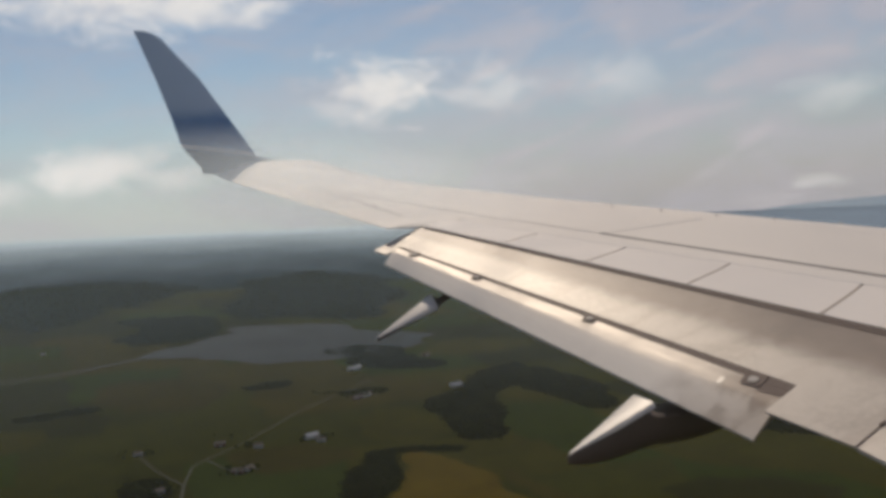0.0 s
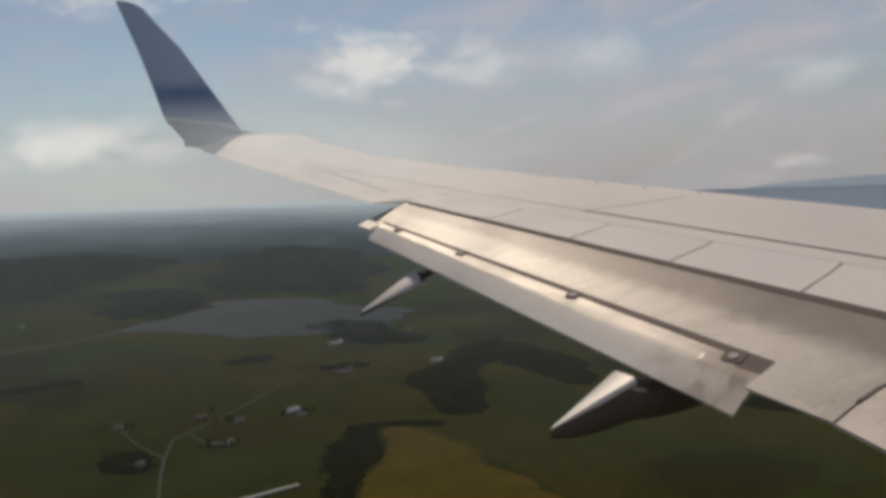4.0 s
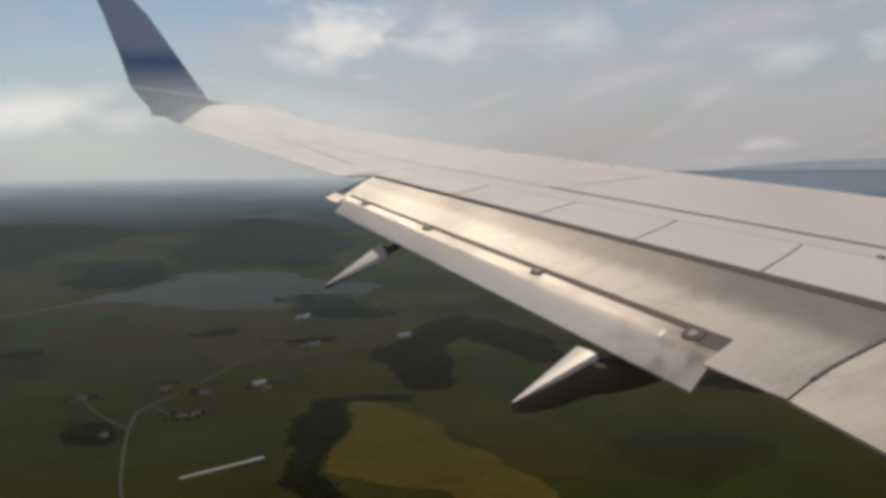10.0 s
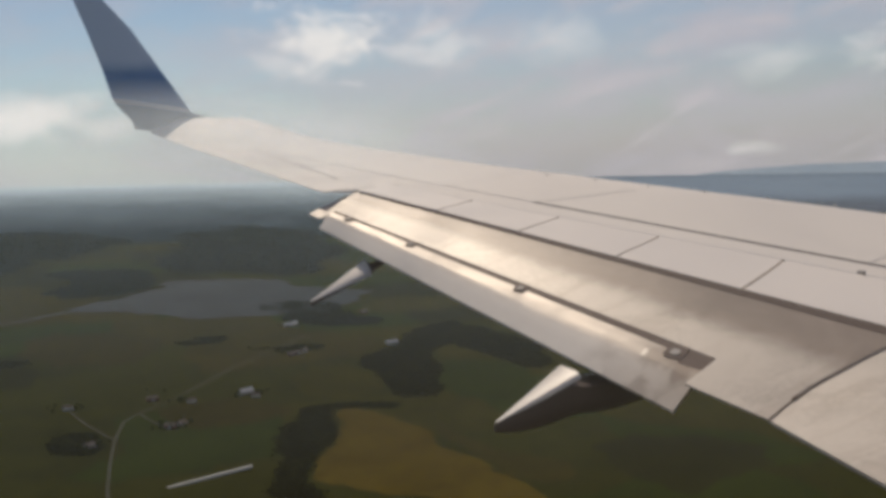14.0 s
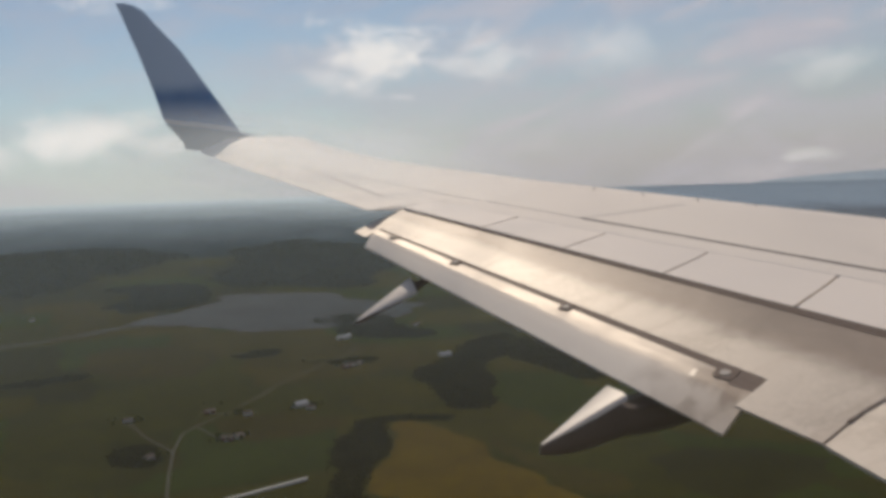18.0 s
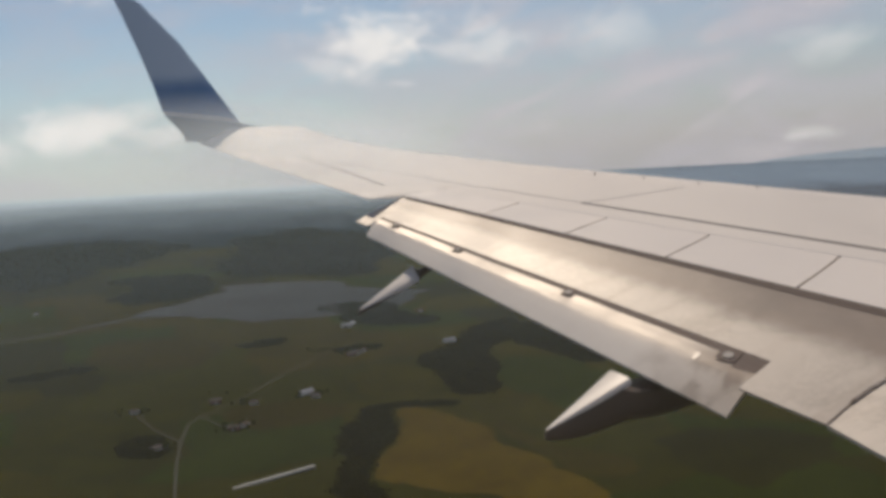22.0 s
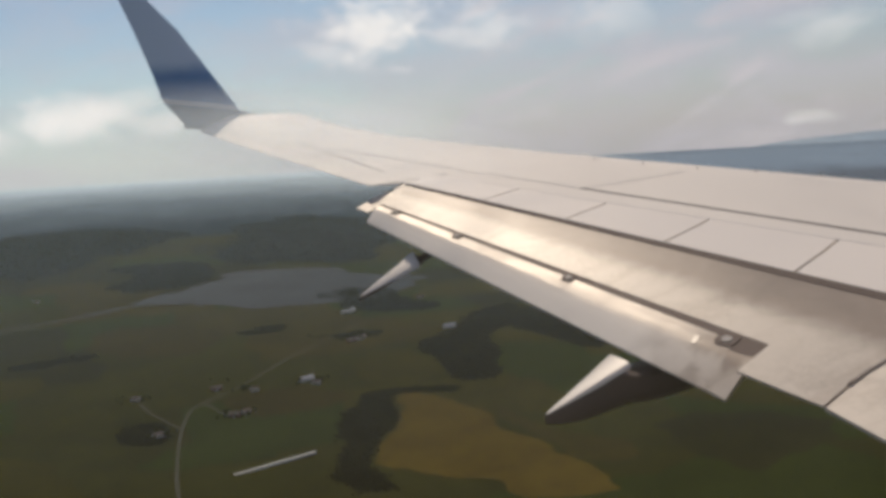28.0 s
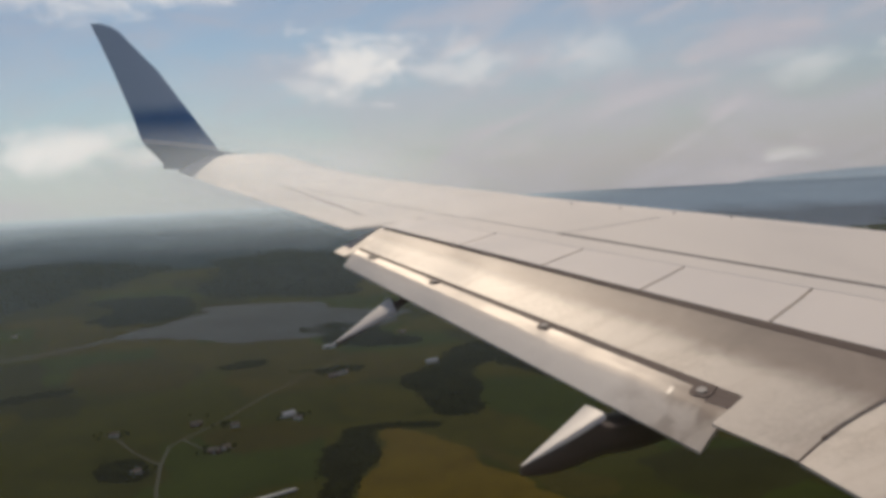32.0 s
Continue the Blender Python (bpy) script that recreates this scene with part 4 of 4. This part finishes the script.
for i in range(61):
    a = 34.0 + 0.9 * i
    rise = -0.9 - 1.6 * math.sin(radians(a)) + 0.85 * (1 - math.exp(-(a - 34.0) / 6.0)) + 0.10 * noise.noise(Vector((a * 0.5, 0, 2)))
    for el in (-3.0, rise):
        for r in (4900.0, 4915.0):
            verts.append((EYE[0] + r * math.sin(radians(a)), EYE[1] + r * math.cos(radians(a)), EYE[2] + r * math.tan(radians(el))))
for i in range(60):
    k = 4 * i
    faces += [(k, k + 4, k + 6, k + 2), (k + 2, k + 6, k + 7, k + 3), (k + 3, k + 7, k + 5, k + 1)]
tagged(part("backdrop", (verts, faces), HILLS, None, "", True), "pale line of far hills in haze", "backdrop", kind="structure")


# thin blue haze that hangs over the plain, thinning out towards the ground and high up
HAZE, n = material("air_haze")
p = n.add("ShaderNodeNewGeometry").outputs["Position"]
sep = n.add("ShaderNodeSeparateXYZ")
n.link(p, sep.inputs[0])
body = n.ramp(n.math("DIVIDE", sep.outputs["Z"], 1000.0), [(0.0, 0.0), (0.12, 0.36), (0.22, 0.78), (0.32, 1.0), (0.48, 1.0), (0.85, 0.0)])
fac = n.math("MULTIPLY", body, n.math("MULTIPLY_ADD", n.noise(p, 0.002, 3.0), 0.03, 0.036))
clear = n.add("ShaderNodeBsdfTransparent")
milk = n.add("ShaderNodeBsdfTranslucent")
milk.inputs["Color"].default_value = (0.70, 0.90, 1.0, 1)
mixed = n.add("ShaderNodeMixShader")
n.link(fac, mixed.inputs[0])
n.link(clear.outputs[0], mixed.inputs[1])
n.link(milk.outputs[0], mixed.inputs[2])
n.link(mixed.outputs[0], n.add("ShaderNodeOutputMaterial").inputs["Surface"])
for far in (1000.0, 1900.0):
    rings = []
    for z in (-20.0, 120.0, 240.0, 360.0, 500.0, 700.0, 900.0):
        rings.append([(EYE[0] + far * math.sin(radians(3 * i)), EYE[1] + far * math.cos(radians(3 * i)), z) for i in range(120)])
    tagged(part("haze", loft(rings, False), HAZE, None, "", True), "thin blue haze over the farmland", "haze", kind="stuff")


def patch_of(name, corners, mat, up, parent=None, wobble=0.03, cells=8, label=""):
    """A field: a four-cornered patch with uneven edges, laid on the land."""
    a, b, c, d = [Vector(v) for v in corners]
    size = (a - c).length
    verts, faces = [], []
    for i in range(cells + 1):
        for j in range(cells + 1):
            u, v = i / cells, j / cells
            q = a * (1 - u) * (1 - v) + b * u * (1 - v) + c * u * v + d * (1 - u) * v
            s = noise.noise(Vector((q.x * 0.011, q.y * 0.011, 3.0))), noise.noise(Vector((q.x * 0.011, q.y * 0.011, 9.0)))
            verts.append(place(q.x + s[0] * size * wobble, q.y + s[1] * size * wobble, up))
    for i in range(cells):
        for j in range(cells):
            k = i * (cells + 1) + j
            faces.append((k, k + 1, k + cells + 2, k + cells + 1))
    me = mesh_of(name, verts, faces, mat)
    bm = bmesh.new()
    bm.from_mesh(me)
    bmesh.ops.recalc_face_normals(bm, faces=bm.faces)
    bm.to_mesh(me)
    bm.free()
    ob = new(name, me)
    if parent:
        ob.parent = parent
    if label:
        tagged(ob, label=label)
    return ob


# the general patchwork of fields
rng = random.Random(11)
CROPS = [GRASS, CROP_GREEN, CROP_DARK, CROP_DARK, CROP_OLIVE, CROP_GREEN, CROP_BROWN, CROP_OLIVE, CROP_TAN, GRASS]
y = 700.0
while y < 5000:
    depth = 150 + y * 0.07 + rng.random() * 90
    x = -0.32 * y - 150
    while x < 0.95 * y + 250:
        wide = 130 + y * 0.04 + rng.random() * 200
        if rng.random() < 0.8:
            sk = rng.uniform(-40, 40)
            j = [rng.uniform(-18, 18) for _ in range(8)]
            corners = [(x - 8 + j[0], y - 8 + j[1], 0), (x + wide + 8 + j[2], y - 8 + j[3], 0), (x + wide + 8 + sk + j[4], y + depth + 8 + j[5], 0), (x - 8 + sk + j[6], y + depth + 8 + j[7], 0)]
            patch_of("field", corners, rng.choice(CROPS), 0.1 + 0.00006 * y + 0.15 * rng.random(), ground, wobble=0.08)
        x += wide
    y += depth

def outline(points, wob, step=12.0, seed=0.0):
    """A closed outline through points, rounded at its corners and made uneven."""
    pts = [Vector((x, y)) for x, y in points]
    for _ in range(1):
        pts = [q for a, b in zip(pts, pts[1:] + pts[:1]) for q in (a.lerp(b, 0.25), a.lerp(b, 0.75))]
    fine = []
    for a, b in zip(pts, pts[1:] + pts[:1]):
        n_seg = max(1, int((b - a).length / step))
        fine += [a.lerp(b, i / n_seg) for i in range(n_seg)]
    out = []
    for q in fine:
        k = Vector((q.x, q.y, 0)) * (0.45 / (wob + 20.0)) + Vector((0, 0, seed))
        out.append(Vector((q.x + wob * noise.noise(k) + 0.4 * wob * noise.noise(k * 4), q.y + wob * noise.noise(k + Vector((7, 3, 1))) + 0.4 * wob * noise.noise(k * 4 + Vector((2, 9, 5))))))
    return out


def area(name, points, mat, up, label="", parent=None, wob=22.0, seed=0.0):
    """A field, a lake or a wood's floor with an uneven outline, laid on the land."""
    bm = bmesh.new()
    face = bm.faces.new([bm.verts.new((q.x, q.y, 0)) for q in outline(points, wob, seed=seed)])
    bmesh.ops.triangulate(bm, faces=[face], ngon_method="BEAUTY")
    for v in bm.verts:
        v.co = place(v.co.x, v.co.y, up)
    for f in bm.faces:
        if f.normal.z < 0:
            f.normal_flip()
    me = bpy.data.meshes.new(name)
    bm.to_mesh(me)
    bm.free()
    me.materials.append(mat)
    ob = new(name, me)
    if parent:
        ob.parent = parent
    if label:
        tagged(ob, label=label)
    return ob


# fields with a look of their own
area("field", [(297, 1419), (336, 1457), (372, 1387), (393, 1339), (405, 1248), (421, 1138), (434, 1043), (450, 968), (432, 898), (330, 946), (330, 1017), (271, 1050), (209, 1093), (222, 1171), (263, 1232), (304, 1327)],
     CROP_GOLD, 0.62, "golden ripening crop field with a ragged edge", ground, 20, 1)
area("field", [(425, 1340), (444, 1238), (481, 1127), (526, 1072), (508, 1002), (460, 1002), (438, 1060), (424, 1164)], CROP_TAN, 0.6, "pale yellow stubble strip", ground, 16, 2)
area("field", [(563, 1722), (692, 1718), (732, 1574), (606, 1399), (522, 1437)], CROP_GREEN, 0.56, "green meadow between woods", ground, 26, 3)
area("field", [(320, 1789), (416, 1810), (447, 1622), (408, 1492), (277, 1530)], CROP_OLIVE, 0.56, "olive grass field", ground, 26, 4)
area("field", [(361, 2051), (493, 2061), (540, 1952), (541, 1852), (440, 1860), (370, 1972)], CROP_TAN, 0.58, "pale stubble strip by the lake wood", ground, 24, 5)
area("field", [(588, 1124), (718, 1149), (775, 1028), (689, 918), (569, 932), (530, 1019)], CROP_DARK, 0.56, "", ground, 80, 6)
area("field", [(640, 1420), (900, 1380), (1010, 1180), (860, 1060), (700, 1180)], CROP_OLIVE, 0.54, "", ground, 30, 7)
area("field", [(-348, 1426), (-189, 1336), (-148, 1256), (-134, 1144), (-307, 1225)], CROP_OLIVE, 0.56, "olive grass field", ground, 26, 8)
area("field", [(-200, 2422), (60, 2341), (87, 1958), (-163, 1985)], CROP_BROWN, 0.56, "brownish fallow field", ground, 40, 9)
area("field", [(66, 1574), (193, 1578), (270, 1490), (212, 1416), (71, 1411)], CROP_BROWN, 0.56, "brown ploughed field", ground, 26, 10)
area("field", [(-420, 1900), (-250, 1930), (-220, 1760), (-380, 1700)], CROP_OLIVE, 0.56, "", ground, 36, 11)
area("field", [(-470, 3150), (-230, 3180), (-180, 3420), (-420, 3480)], CROP_TAN, 1.6, "pale field beyond the river", ground, 50, 12)
area("field", [(-60, 1200), (90, 1180), (110, 1330), (-20, 1360)], CROP_GREEN, 0.56, "", ground, 60, 13)
area("field", [(600, 2350), (900, 2330), (980, 2600), (700, 2660)], CROP_OLIVE, 0.6, "", ground, 50, 14)
area("field", [(2700, 2700), (4300, 3000), (4400, 4300), (2800, 3800)], CROP_TAN, 0.8, "", ground, 80, 15)


def ribbon(name, points, half, mat, up, label, category, wob=0.0, kind="structure"):
    """A road or a river along points of the plain."""
    fine = []
    for (x0, y0, h0), (x1, y1, h1) in zip([(*p, hh) for p, hh in zip(points, half)], [(*p, hh) for p, hh in zip(points[1:], half[1:])]):
        for i in range(8):
            s = i / 8
            fine.append((x0 + (x1 - x0) * s, y0 + (y1 - y0) * s, h0 + (h1 - h0) * s))
    fine.append((*points[-1], half[-1]))
    verts, faces = [], []
    for i, (x, yy, h) in enumerate(fine):
        a, b = fine[max(i - 1, 0)], fine[min(i + 1, len(fine) - 1)]
        d = Vector((b[0] - a[0], b[1] - a[1])).normalized()
        w1 = h * (1 + wob * noise.noise(Vector((x * 0.01, yy * 0.01, 1))))
        w2 = h * (1 + wob * noise.noise(Vector((x * 0.01, yy * 0.01, 7))))
        verts += [place(x - d.y * w1, yy + d.x * w1, up), place(x + d.y * w2, yy - d.x * w2, up)]
    for i in range(len(fine) - 1):
        faces.append((2 * i, 2 * i + 1, 2 * i + 3, 2 * i + 2))
    ob = part(name, (verts, faces), mat)
    return tagged(ob, label, category, kind=kind)


ribbon("road", [(420, 2120), (319, 1984), (195, 1807), (95, 1632), (26, 1540), (3, 1502), (-12, 1402), (-20, 1292), (-25, 1171), (-20, 900), (0, 500)], [2.2] * 11, GRAVEL, 0.7, "pale gravel country road between fields", "road")
ribbon("farm_track", [(26, 1540), (48, 1470), (67, 1440)], [1.8] * 3, GRAVEL, 0.7, "narrow gravel farm track", "track")
ribbon("farm_track", [(-12, 1402), (-50, 1500), (-76, 1600)], [1.8] * 3, GRAVEL, 0.7, "narrow gravel farm track", "track")
ribbon("river", [(-900, 2480), (-463, 2522), (-390, 2544), (-240, 2629), (-73, 2795), (20, 2830)], [20, 14, 10, 9, 14, 40], WATER, 0.6, "narrow grey river winding through farmland", "river", 0.5)
lake = area("lake", [(181, 3189), (23, 2964), (-89, 2876), (16, 2685), (184, 2526), (388, 2493), (505, 2467), (602, 2480), (715, 2655), (637, 2979), (515, 3222), (278, 3340)], WATER, 1.3, "", None, 110, 20)
tagged(lake, "broad grey lake with wooded shores", "lake", kind="structure")

# ---------------------------------------------------------------- woods and trees


def ball(seed, rough=0.3):
    """A small uneven leaf clump."""
    bm = bmesh.new()
    bmesh.ops.create_icosphere(bm, subdivisions=1, radius=1.0)
    r = random.Random(seed)
    for v in bm.verts:
        v.co *= 1 + r.uniform(-rough, rough)
    vs, fs = [tuple(v.co) for v in bm.verts], [tuple(q.index for q in f.verts) for f in bm.faces]
    bm.free()
    return np.array(vs), fs


CLUMPS = [ball(s) for s in range(5)]


def inside(x, y, ring):
    hit = False
    for a, b in zip(ring, ring[1:] + ring[:1]):
        if (a.y > y) != (b.y > y) and x < a.x + (y - a.y) / (b.y - a.y) * (b.x - a.x):
            hit = not hit
    return hit


def wood(name, points, count, label, seed, size=(2.2, 4.2), mat=LEAF, floor=FLOOR, wob=26.0, up=0.75):
    """A wood: a floor with shade in its colour and joined crowns of uneven height, dense inside and loose at its edge.
    """
    tagged(area("ground", points, floor, up, "", None, wob, seed), "floor of a wood, dark with painted shade", "ground", kind="structure")
    ring = outline(points, wob, seed=seed)
    r = random.Random(seed)
    x0, x1 = min(q.x for q in ring), max(q.x for q in ring)
    y0, y1 = min(q.y for q in ring), max(q.y for q in ring)
    verts, faces, k, made, tries = [], [], 0, 0, 0
    while made < count and tries < 40 * count:
        tries += 1
        x, yy = r.uniform(x0 - 8, x1 + 8), r.uniform(y0 - 8, y1 + 8)
        if not inside(x, yy, ring) and not (r.random() < 0.25 and inside(x + r.uniform(-14, 14), yy + r.uniform(-14, 14), ring)):
            continue
        made += 1
        s = r.uniform(*size) * (0.75 + 0.5 * noise.noise(Vector((x * 0.02, yy * 0.02, seed))))
        vs, fs = CLUMPS[r.randrange(5)]
        px, py, pz = place(x, yy)
        turn = r.uniform(0, 6.28)
        c, sn = math.cos(turn) * s, math.sin(turn) * s
        q = np.empty_like(vs)
        q[:, 0], q[:, 1] = px + vs[:, 0] * c - vs[:, 1] * sn, py + vs[:, 0] * sn + vs[:, 1] * c
        q[:, 2] = pz + s * 0.7 + vs[:, 2] * s
        verts.append(q)
        faces += [tuple(i + k for i in f) for f in fs]
        k += len(vs)
    me = mesh_of(name, np.concatenate(verts).tolist(), faces, mat, True)
    return tagged(new(name, me), label, "wood", kind="stuff")


wood("copse", [(-103, 1441), (-62, 1471), (-21, 1418), (-32, 1334), (-82, 1343)], 620, "dark round copse standing in a green field", 1, (1.3, 2.6), wob=18)
wood("wood", [(451, 1789), (522, 1891), (583, 1925), (679, 2093), (806, 2201), (729, 1948), (580, 1787), (550, 1599), (505, 1456), (431, 1488), (452, 1629)], 4200, "dark wood winding between crop fields", 2, (1.7, 3.4))
wood("wood", [(232, 1399), (283, 1469), (343, 1485), (427, 1444), (404, 1404), (336, 1457), (298, 1408), (292, 1323), (247, 1239), (220, 1185), (201, 1077), (215, 1019), (156, 1047), (186, 1242)], 3600, "dark belt of trees along a golden field", 3, (1.2, 2.5), wob=20)
wood("wood", [(781, 2137), (848, 1954), (802, 1620), (732, 1574), (706, 1723), (677, 1865)], 2600, "dark wood beyond a meadow", 4, (2.0, 3.6))
wood("wood", [(408, 2657), (550, 2669), (589, 2430), (639, 2235), (521, 2171), (416, 2327)], 2400, "lakeside wood with a ragged edge", 5, (2.2, 4.0), LEAF_HAZED, FLOOR_FAR, 80)
wood("wood", [(-204, 3814), (-39, 4060), (146, 3735), (186, 3253), (75, 3023), (-127, 3144)], 2600, "wooded far shore of the lake", 6, (3.0, 5.5), LEAF_HAZED, FLOOR_FAR, 150, 1.8)
wood("far_woods", [(336, 5569), (683, 6354), (1039, 6240), (1045, 4757), (747, 3556), (608, 3404), (451, 3313), (304, 3601), (272, 4123)], 3000, "dark distant forest in haze", 7, (4.5, 8.0), LEAF_HAZED, FLOOR_FAR, 330, 3.0)
wood("far_woods", [(-1136, 5262), (-1013, 6306), (-704, 6373), (-234, 6223), (160, 5078), (59, 4408), (-232, 4500), (-431, 4111), (-531, 3604), (-702, 3570)], 3000, "dark distant forest in haze", 8, (5.0, 9.0), LEAF_HAZED, FLOOR_FAR, 360, 3.0)
wood("far_woods", [(1200, 2500), (1500, 3300), (2300, 3800), (2600, 3300), (1900, 2600)], 1300, "dark distant forest in haze", 9, (7.0, 12.0), LEAF_HAZED, FLOOR_FAR, 90, 1.6)
wood("wood", [(300, 2010), (420, 2010), (430, 1950), (330, 1940)], 240, "small wood round a farmstead", 10, (2.0, 3.6), wob=24)
wood("wood", [(-330, 2060), (-180, 2090), (-150, 2030), (-300, 1990)], 260, "small wood in a field", 11, (2.0, 3.8), wob=30)
wood("wood", [(880, 1420), (1050, 1330), (1120, 1200), (1000, 1180), (900, 1300)], 900, "dark wood among fields", 12, (2.0, 3.8))
wood("wood", [(120, 2150), (240, 2200), (260, 2140), (150, 2100)], 240, "narrow wood by the lake meadow", 13, (2.2, 4.0), wob=30)


def make_tree(seed):
    r = random.Random(seed)
    tree = new("tree")
    rings = []
    for i in range(5):
        z, rad = i * 1.1, 0.38 - 0.06 * i
        rings.append([(rad * math.cos(a * math.pi / 3) + 0.08 * i, rad * math.sin(a * math.pi / 3), z) for a in range(6)])
    limbs = [loft(rings)]
    for q in range(4):
        a = q * 1.6 + r.random()
        limb = []
        for i in range(3):
            d, z, rad = 1.0 * i, 2.8 + 1.1 * i, 0.16 - 0.05 * i
            limb.append([(0.2 + d * math.cos(a) + rad * math.cos(t * math.pi / 2), d * math.sin(a) + rad * math.sin(t * math.pi / 2), z) for t in range(4)])
        limbs.append(loft(limb))
    part("trunk", joined(limbs), BARK, tree)
    pieces = []
    for q in range(26):
        a, d, z = r.uniform(0, 6.28), r.uniform(0.2, 3.0), r.uniform(3.6, 9.2)
        d *= 1.0 if z < 7 else 0.6
        s = r.uniform(0.8, 1.6)
        vs, fs = CLUMPS[r.randrange(5)]
        pieces.append(([(d * math.cos(a) + v[0] * s, d * math.sin(a) + v[1] * s, z + v[2] * s * 0.8) for v in vs], fs))
    part("crown", joined(pieces), LEAF_NEAR, tree)
    tagged(tree, "leafy broad-crowned tree beside the farmland", "tree", "farm trees")
    return tree


trees = [make_tree(s) for s in (1, 2, 3)]
spots = []
r2 = random.Random(5)
for cx, cy, hx, hy, count in ((70, 1440, 30, 20, 10), (-80, 1620, 30, 22, 8), (355, 1925, 40, 25, 10), (400, 2255, 30, 20, 6), (-40, 1380, 22, 22, 4), (105, 1590, 30, 14, 6), (210, 1590, 30, 14, 6), (300, 1990, 60, 20, 8), (-45, 1375, 16, 16, 3), (60, 1700, 60, 40, 3)):
    for _ in range(count):
        spots.append((cx + r2.uniform(-hx, hx), cy + r2.uniform(-hy, hy), r2.uniform(0.6, 1.05), r2.uniform(0, 360)))
for i, (x, yy, s, turn) in enumerate(spots):
    src = trees[i % 3]
    if i < 3:
        src.matrix_basis = pose(*place(x, yy, 0.0), 0, 0, turn)
        continue
    copy_thing(src, pose(*place(x, yy, 0.0), 0, 0, turn) @ Matrix.Scale(s, 4))


# ---------------------------------------------------------------- farm buildings
def farmhouse(name, long, deep, high, wall_mat, roof_mat, label, windows=True):
    house = new(name)
    hx, hy, ridge = long / 2, deep / 2, high + deep * 0.42
    v = [(-hx, -hy, 0), (hx, -hy, 0), (hx, hy, 0), (-hx, hy, 0), (-hx, -hy, high), (hx, -hy, high), (hx, hy, high), (-hx, hy, high), (-hx, 0, ridge - 0.1), (hx, 0, ridge - 0.1)]
    f = [(0, 1, 5, 4), (2, 3, 7, 6), (1, 2, 6, 9, 5), (3, 0, 4, 8, 7), (0, 3, 2, 1), (4, 5, 9, 8), (6, 7, 8, 9)]
    wall = part("wall", (v, f), wall_mat, house)
    ex, ey = hx + 0.4, hy + 0.5
    drop = high - 0.2
    for s in (-1, 1):
        rv = [(-ex, s * ey, drop), (ex, s * ey, drop), (ex, 0, ridge), (-ex, 0, ridge), (-ex, s * ey, drop + 0.25), (ex, s * ey, drop + 0.25), (ex, 0, ridge + 0.25), (-ex, 0, ridge + 0.25)]
        part("roof", (rv, [(0, 1, 2, 3), (4, 5, 6, 7), (0, 1, 5, 4), (2, 3, 7, 6), (1, 2, 6, 5), (0, 3, 7, 4)]), roof_mat, house)
    if windows:
        for i in range(3):
            x = -hx + long * (i + 0.5) / 3
            for s in (-1, 1):
                part("window", joined([box(x - 0.6, x + 0.6, s * hy - 0.06, s * hy + 0.06, 1.0, 2.3)]), DARK_PANE, wall)
        part("door", joined([box(-hx * 0.15 - 0.5, -hx * 0.15 + 0.5, -hy - 0.07, -hy + 0.05, 0, 2.1)]), TILE, wall)
        part("chimney", joined([box(-0.4, 0.4, -0.4, 0.4, ridge - 0.6, ridge + 1.1)]), TILE, house)
    else:
        part("door", joined([box(-1.8, 1.8, -hy - 0.08, -hy + 0.05, 0, 3.2)]), METAL_ROOF, wall)
    return tagged(house, label, "building", "farm buildings")


white_house = farmhouse("farmhouse", 14, 8, 4.2, WHITE_WALL, TILE, "white farmhouse with a brown tiled roof")
barn = farmhouse("barn", 26, 11, 4.5, WHITE_WALL, METAL_ROOF, "long pale barn with a light sheet roof", False)
red_barn = farmhouse("barn", 18, 9, 4.6, RED_WALL, TILE, "red wooden barn with a dark roof", False)
white_house.matrix_basis = pose(*place(354, 1914, 0.1), 0, 0, 20)
barn.matrix_basis = pose(*place(401, 2259, 0.1), 0, 0, 12)
red_barn.matrix_basis = pose(*place(67, 1434, 0.1), 0, 0, -30)
for src, x, yy, turn in ((white_house, 372, 1930, 70), (red_barn, 340, 1902, 15), (white_house, -79, 1615, -15), (white_house, 84, 1446, 40), (white_house, 111, 1582, 5), (barn, 202, 1608, 25),
                         (white_house, 214, 1578, -20), (red_barn, 51, 1621, 10), (white_house, -45, 1377, 30), (white_house, -380, 3020, 10), (barn, 420, 2275, 80), (red_barn, 620, 2380, 20), (barn, 562, 1936, 5)):
    m = pose(*place(x, yy, 0.1), 0, 0, turn)
    copy_thing(src, m)


def greenhouse(long, deep, high):
    """A long arched tunnel of pale sheeting over hoops."""
    house = new("greenhouse")
    rings = []
    for i in range(13):
        x = -long / 2 + long * i / 12
        rings.append([(x, -deep / 2 * math.cos(math.pi * a / 10), high * math.sin(math.pi * a / 10)) for a in range(11)])
    part("cover", loft(rings), WHITE_WALL, house, smooth=True)
    for i in range(13):
        x = -long / 2 + long * i / 12
        hoop = [[(x + dx, -(deep / 2 + r) * math.cos(math.pi * a / 10), (high + r) * math.sin(math.pi * a / 10)) for dx, r in ((-0.1, 0.0), (0.1, 0.0), (0.1, 0.06), (-0.1, 0.06))] for a in range(11)]
        part("hoop", loft(hoop), METAL_ROOF, house)
    part("end_door", joined([box(-long / 2 - 0.08, -long / 2 + 0.05, -1.2, 1.2, 0, 2.2)]), METAL_ROOF, house)
    return tagged(house, "long pale greenhouse tunnel lying in a green field", "greenhouse")


tunnel = greenhouse(112.0, 6.5, 2.8)
tunnel.matrix_basis = pose(*place(96, 1179, 0.4), 0, 0, 19)
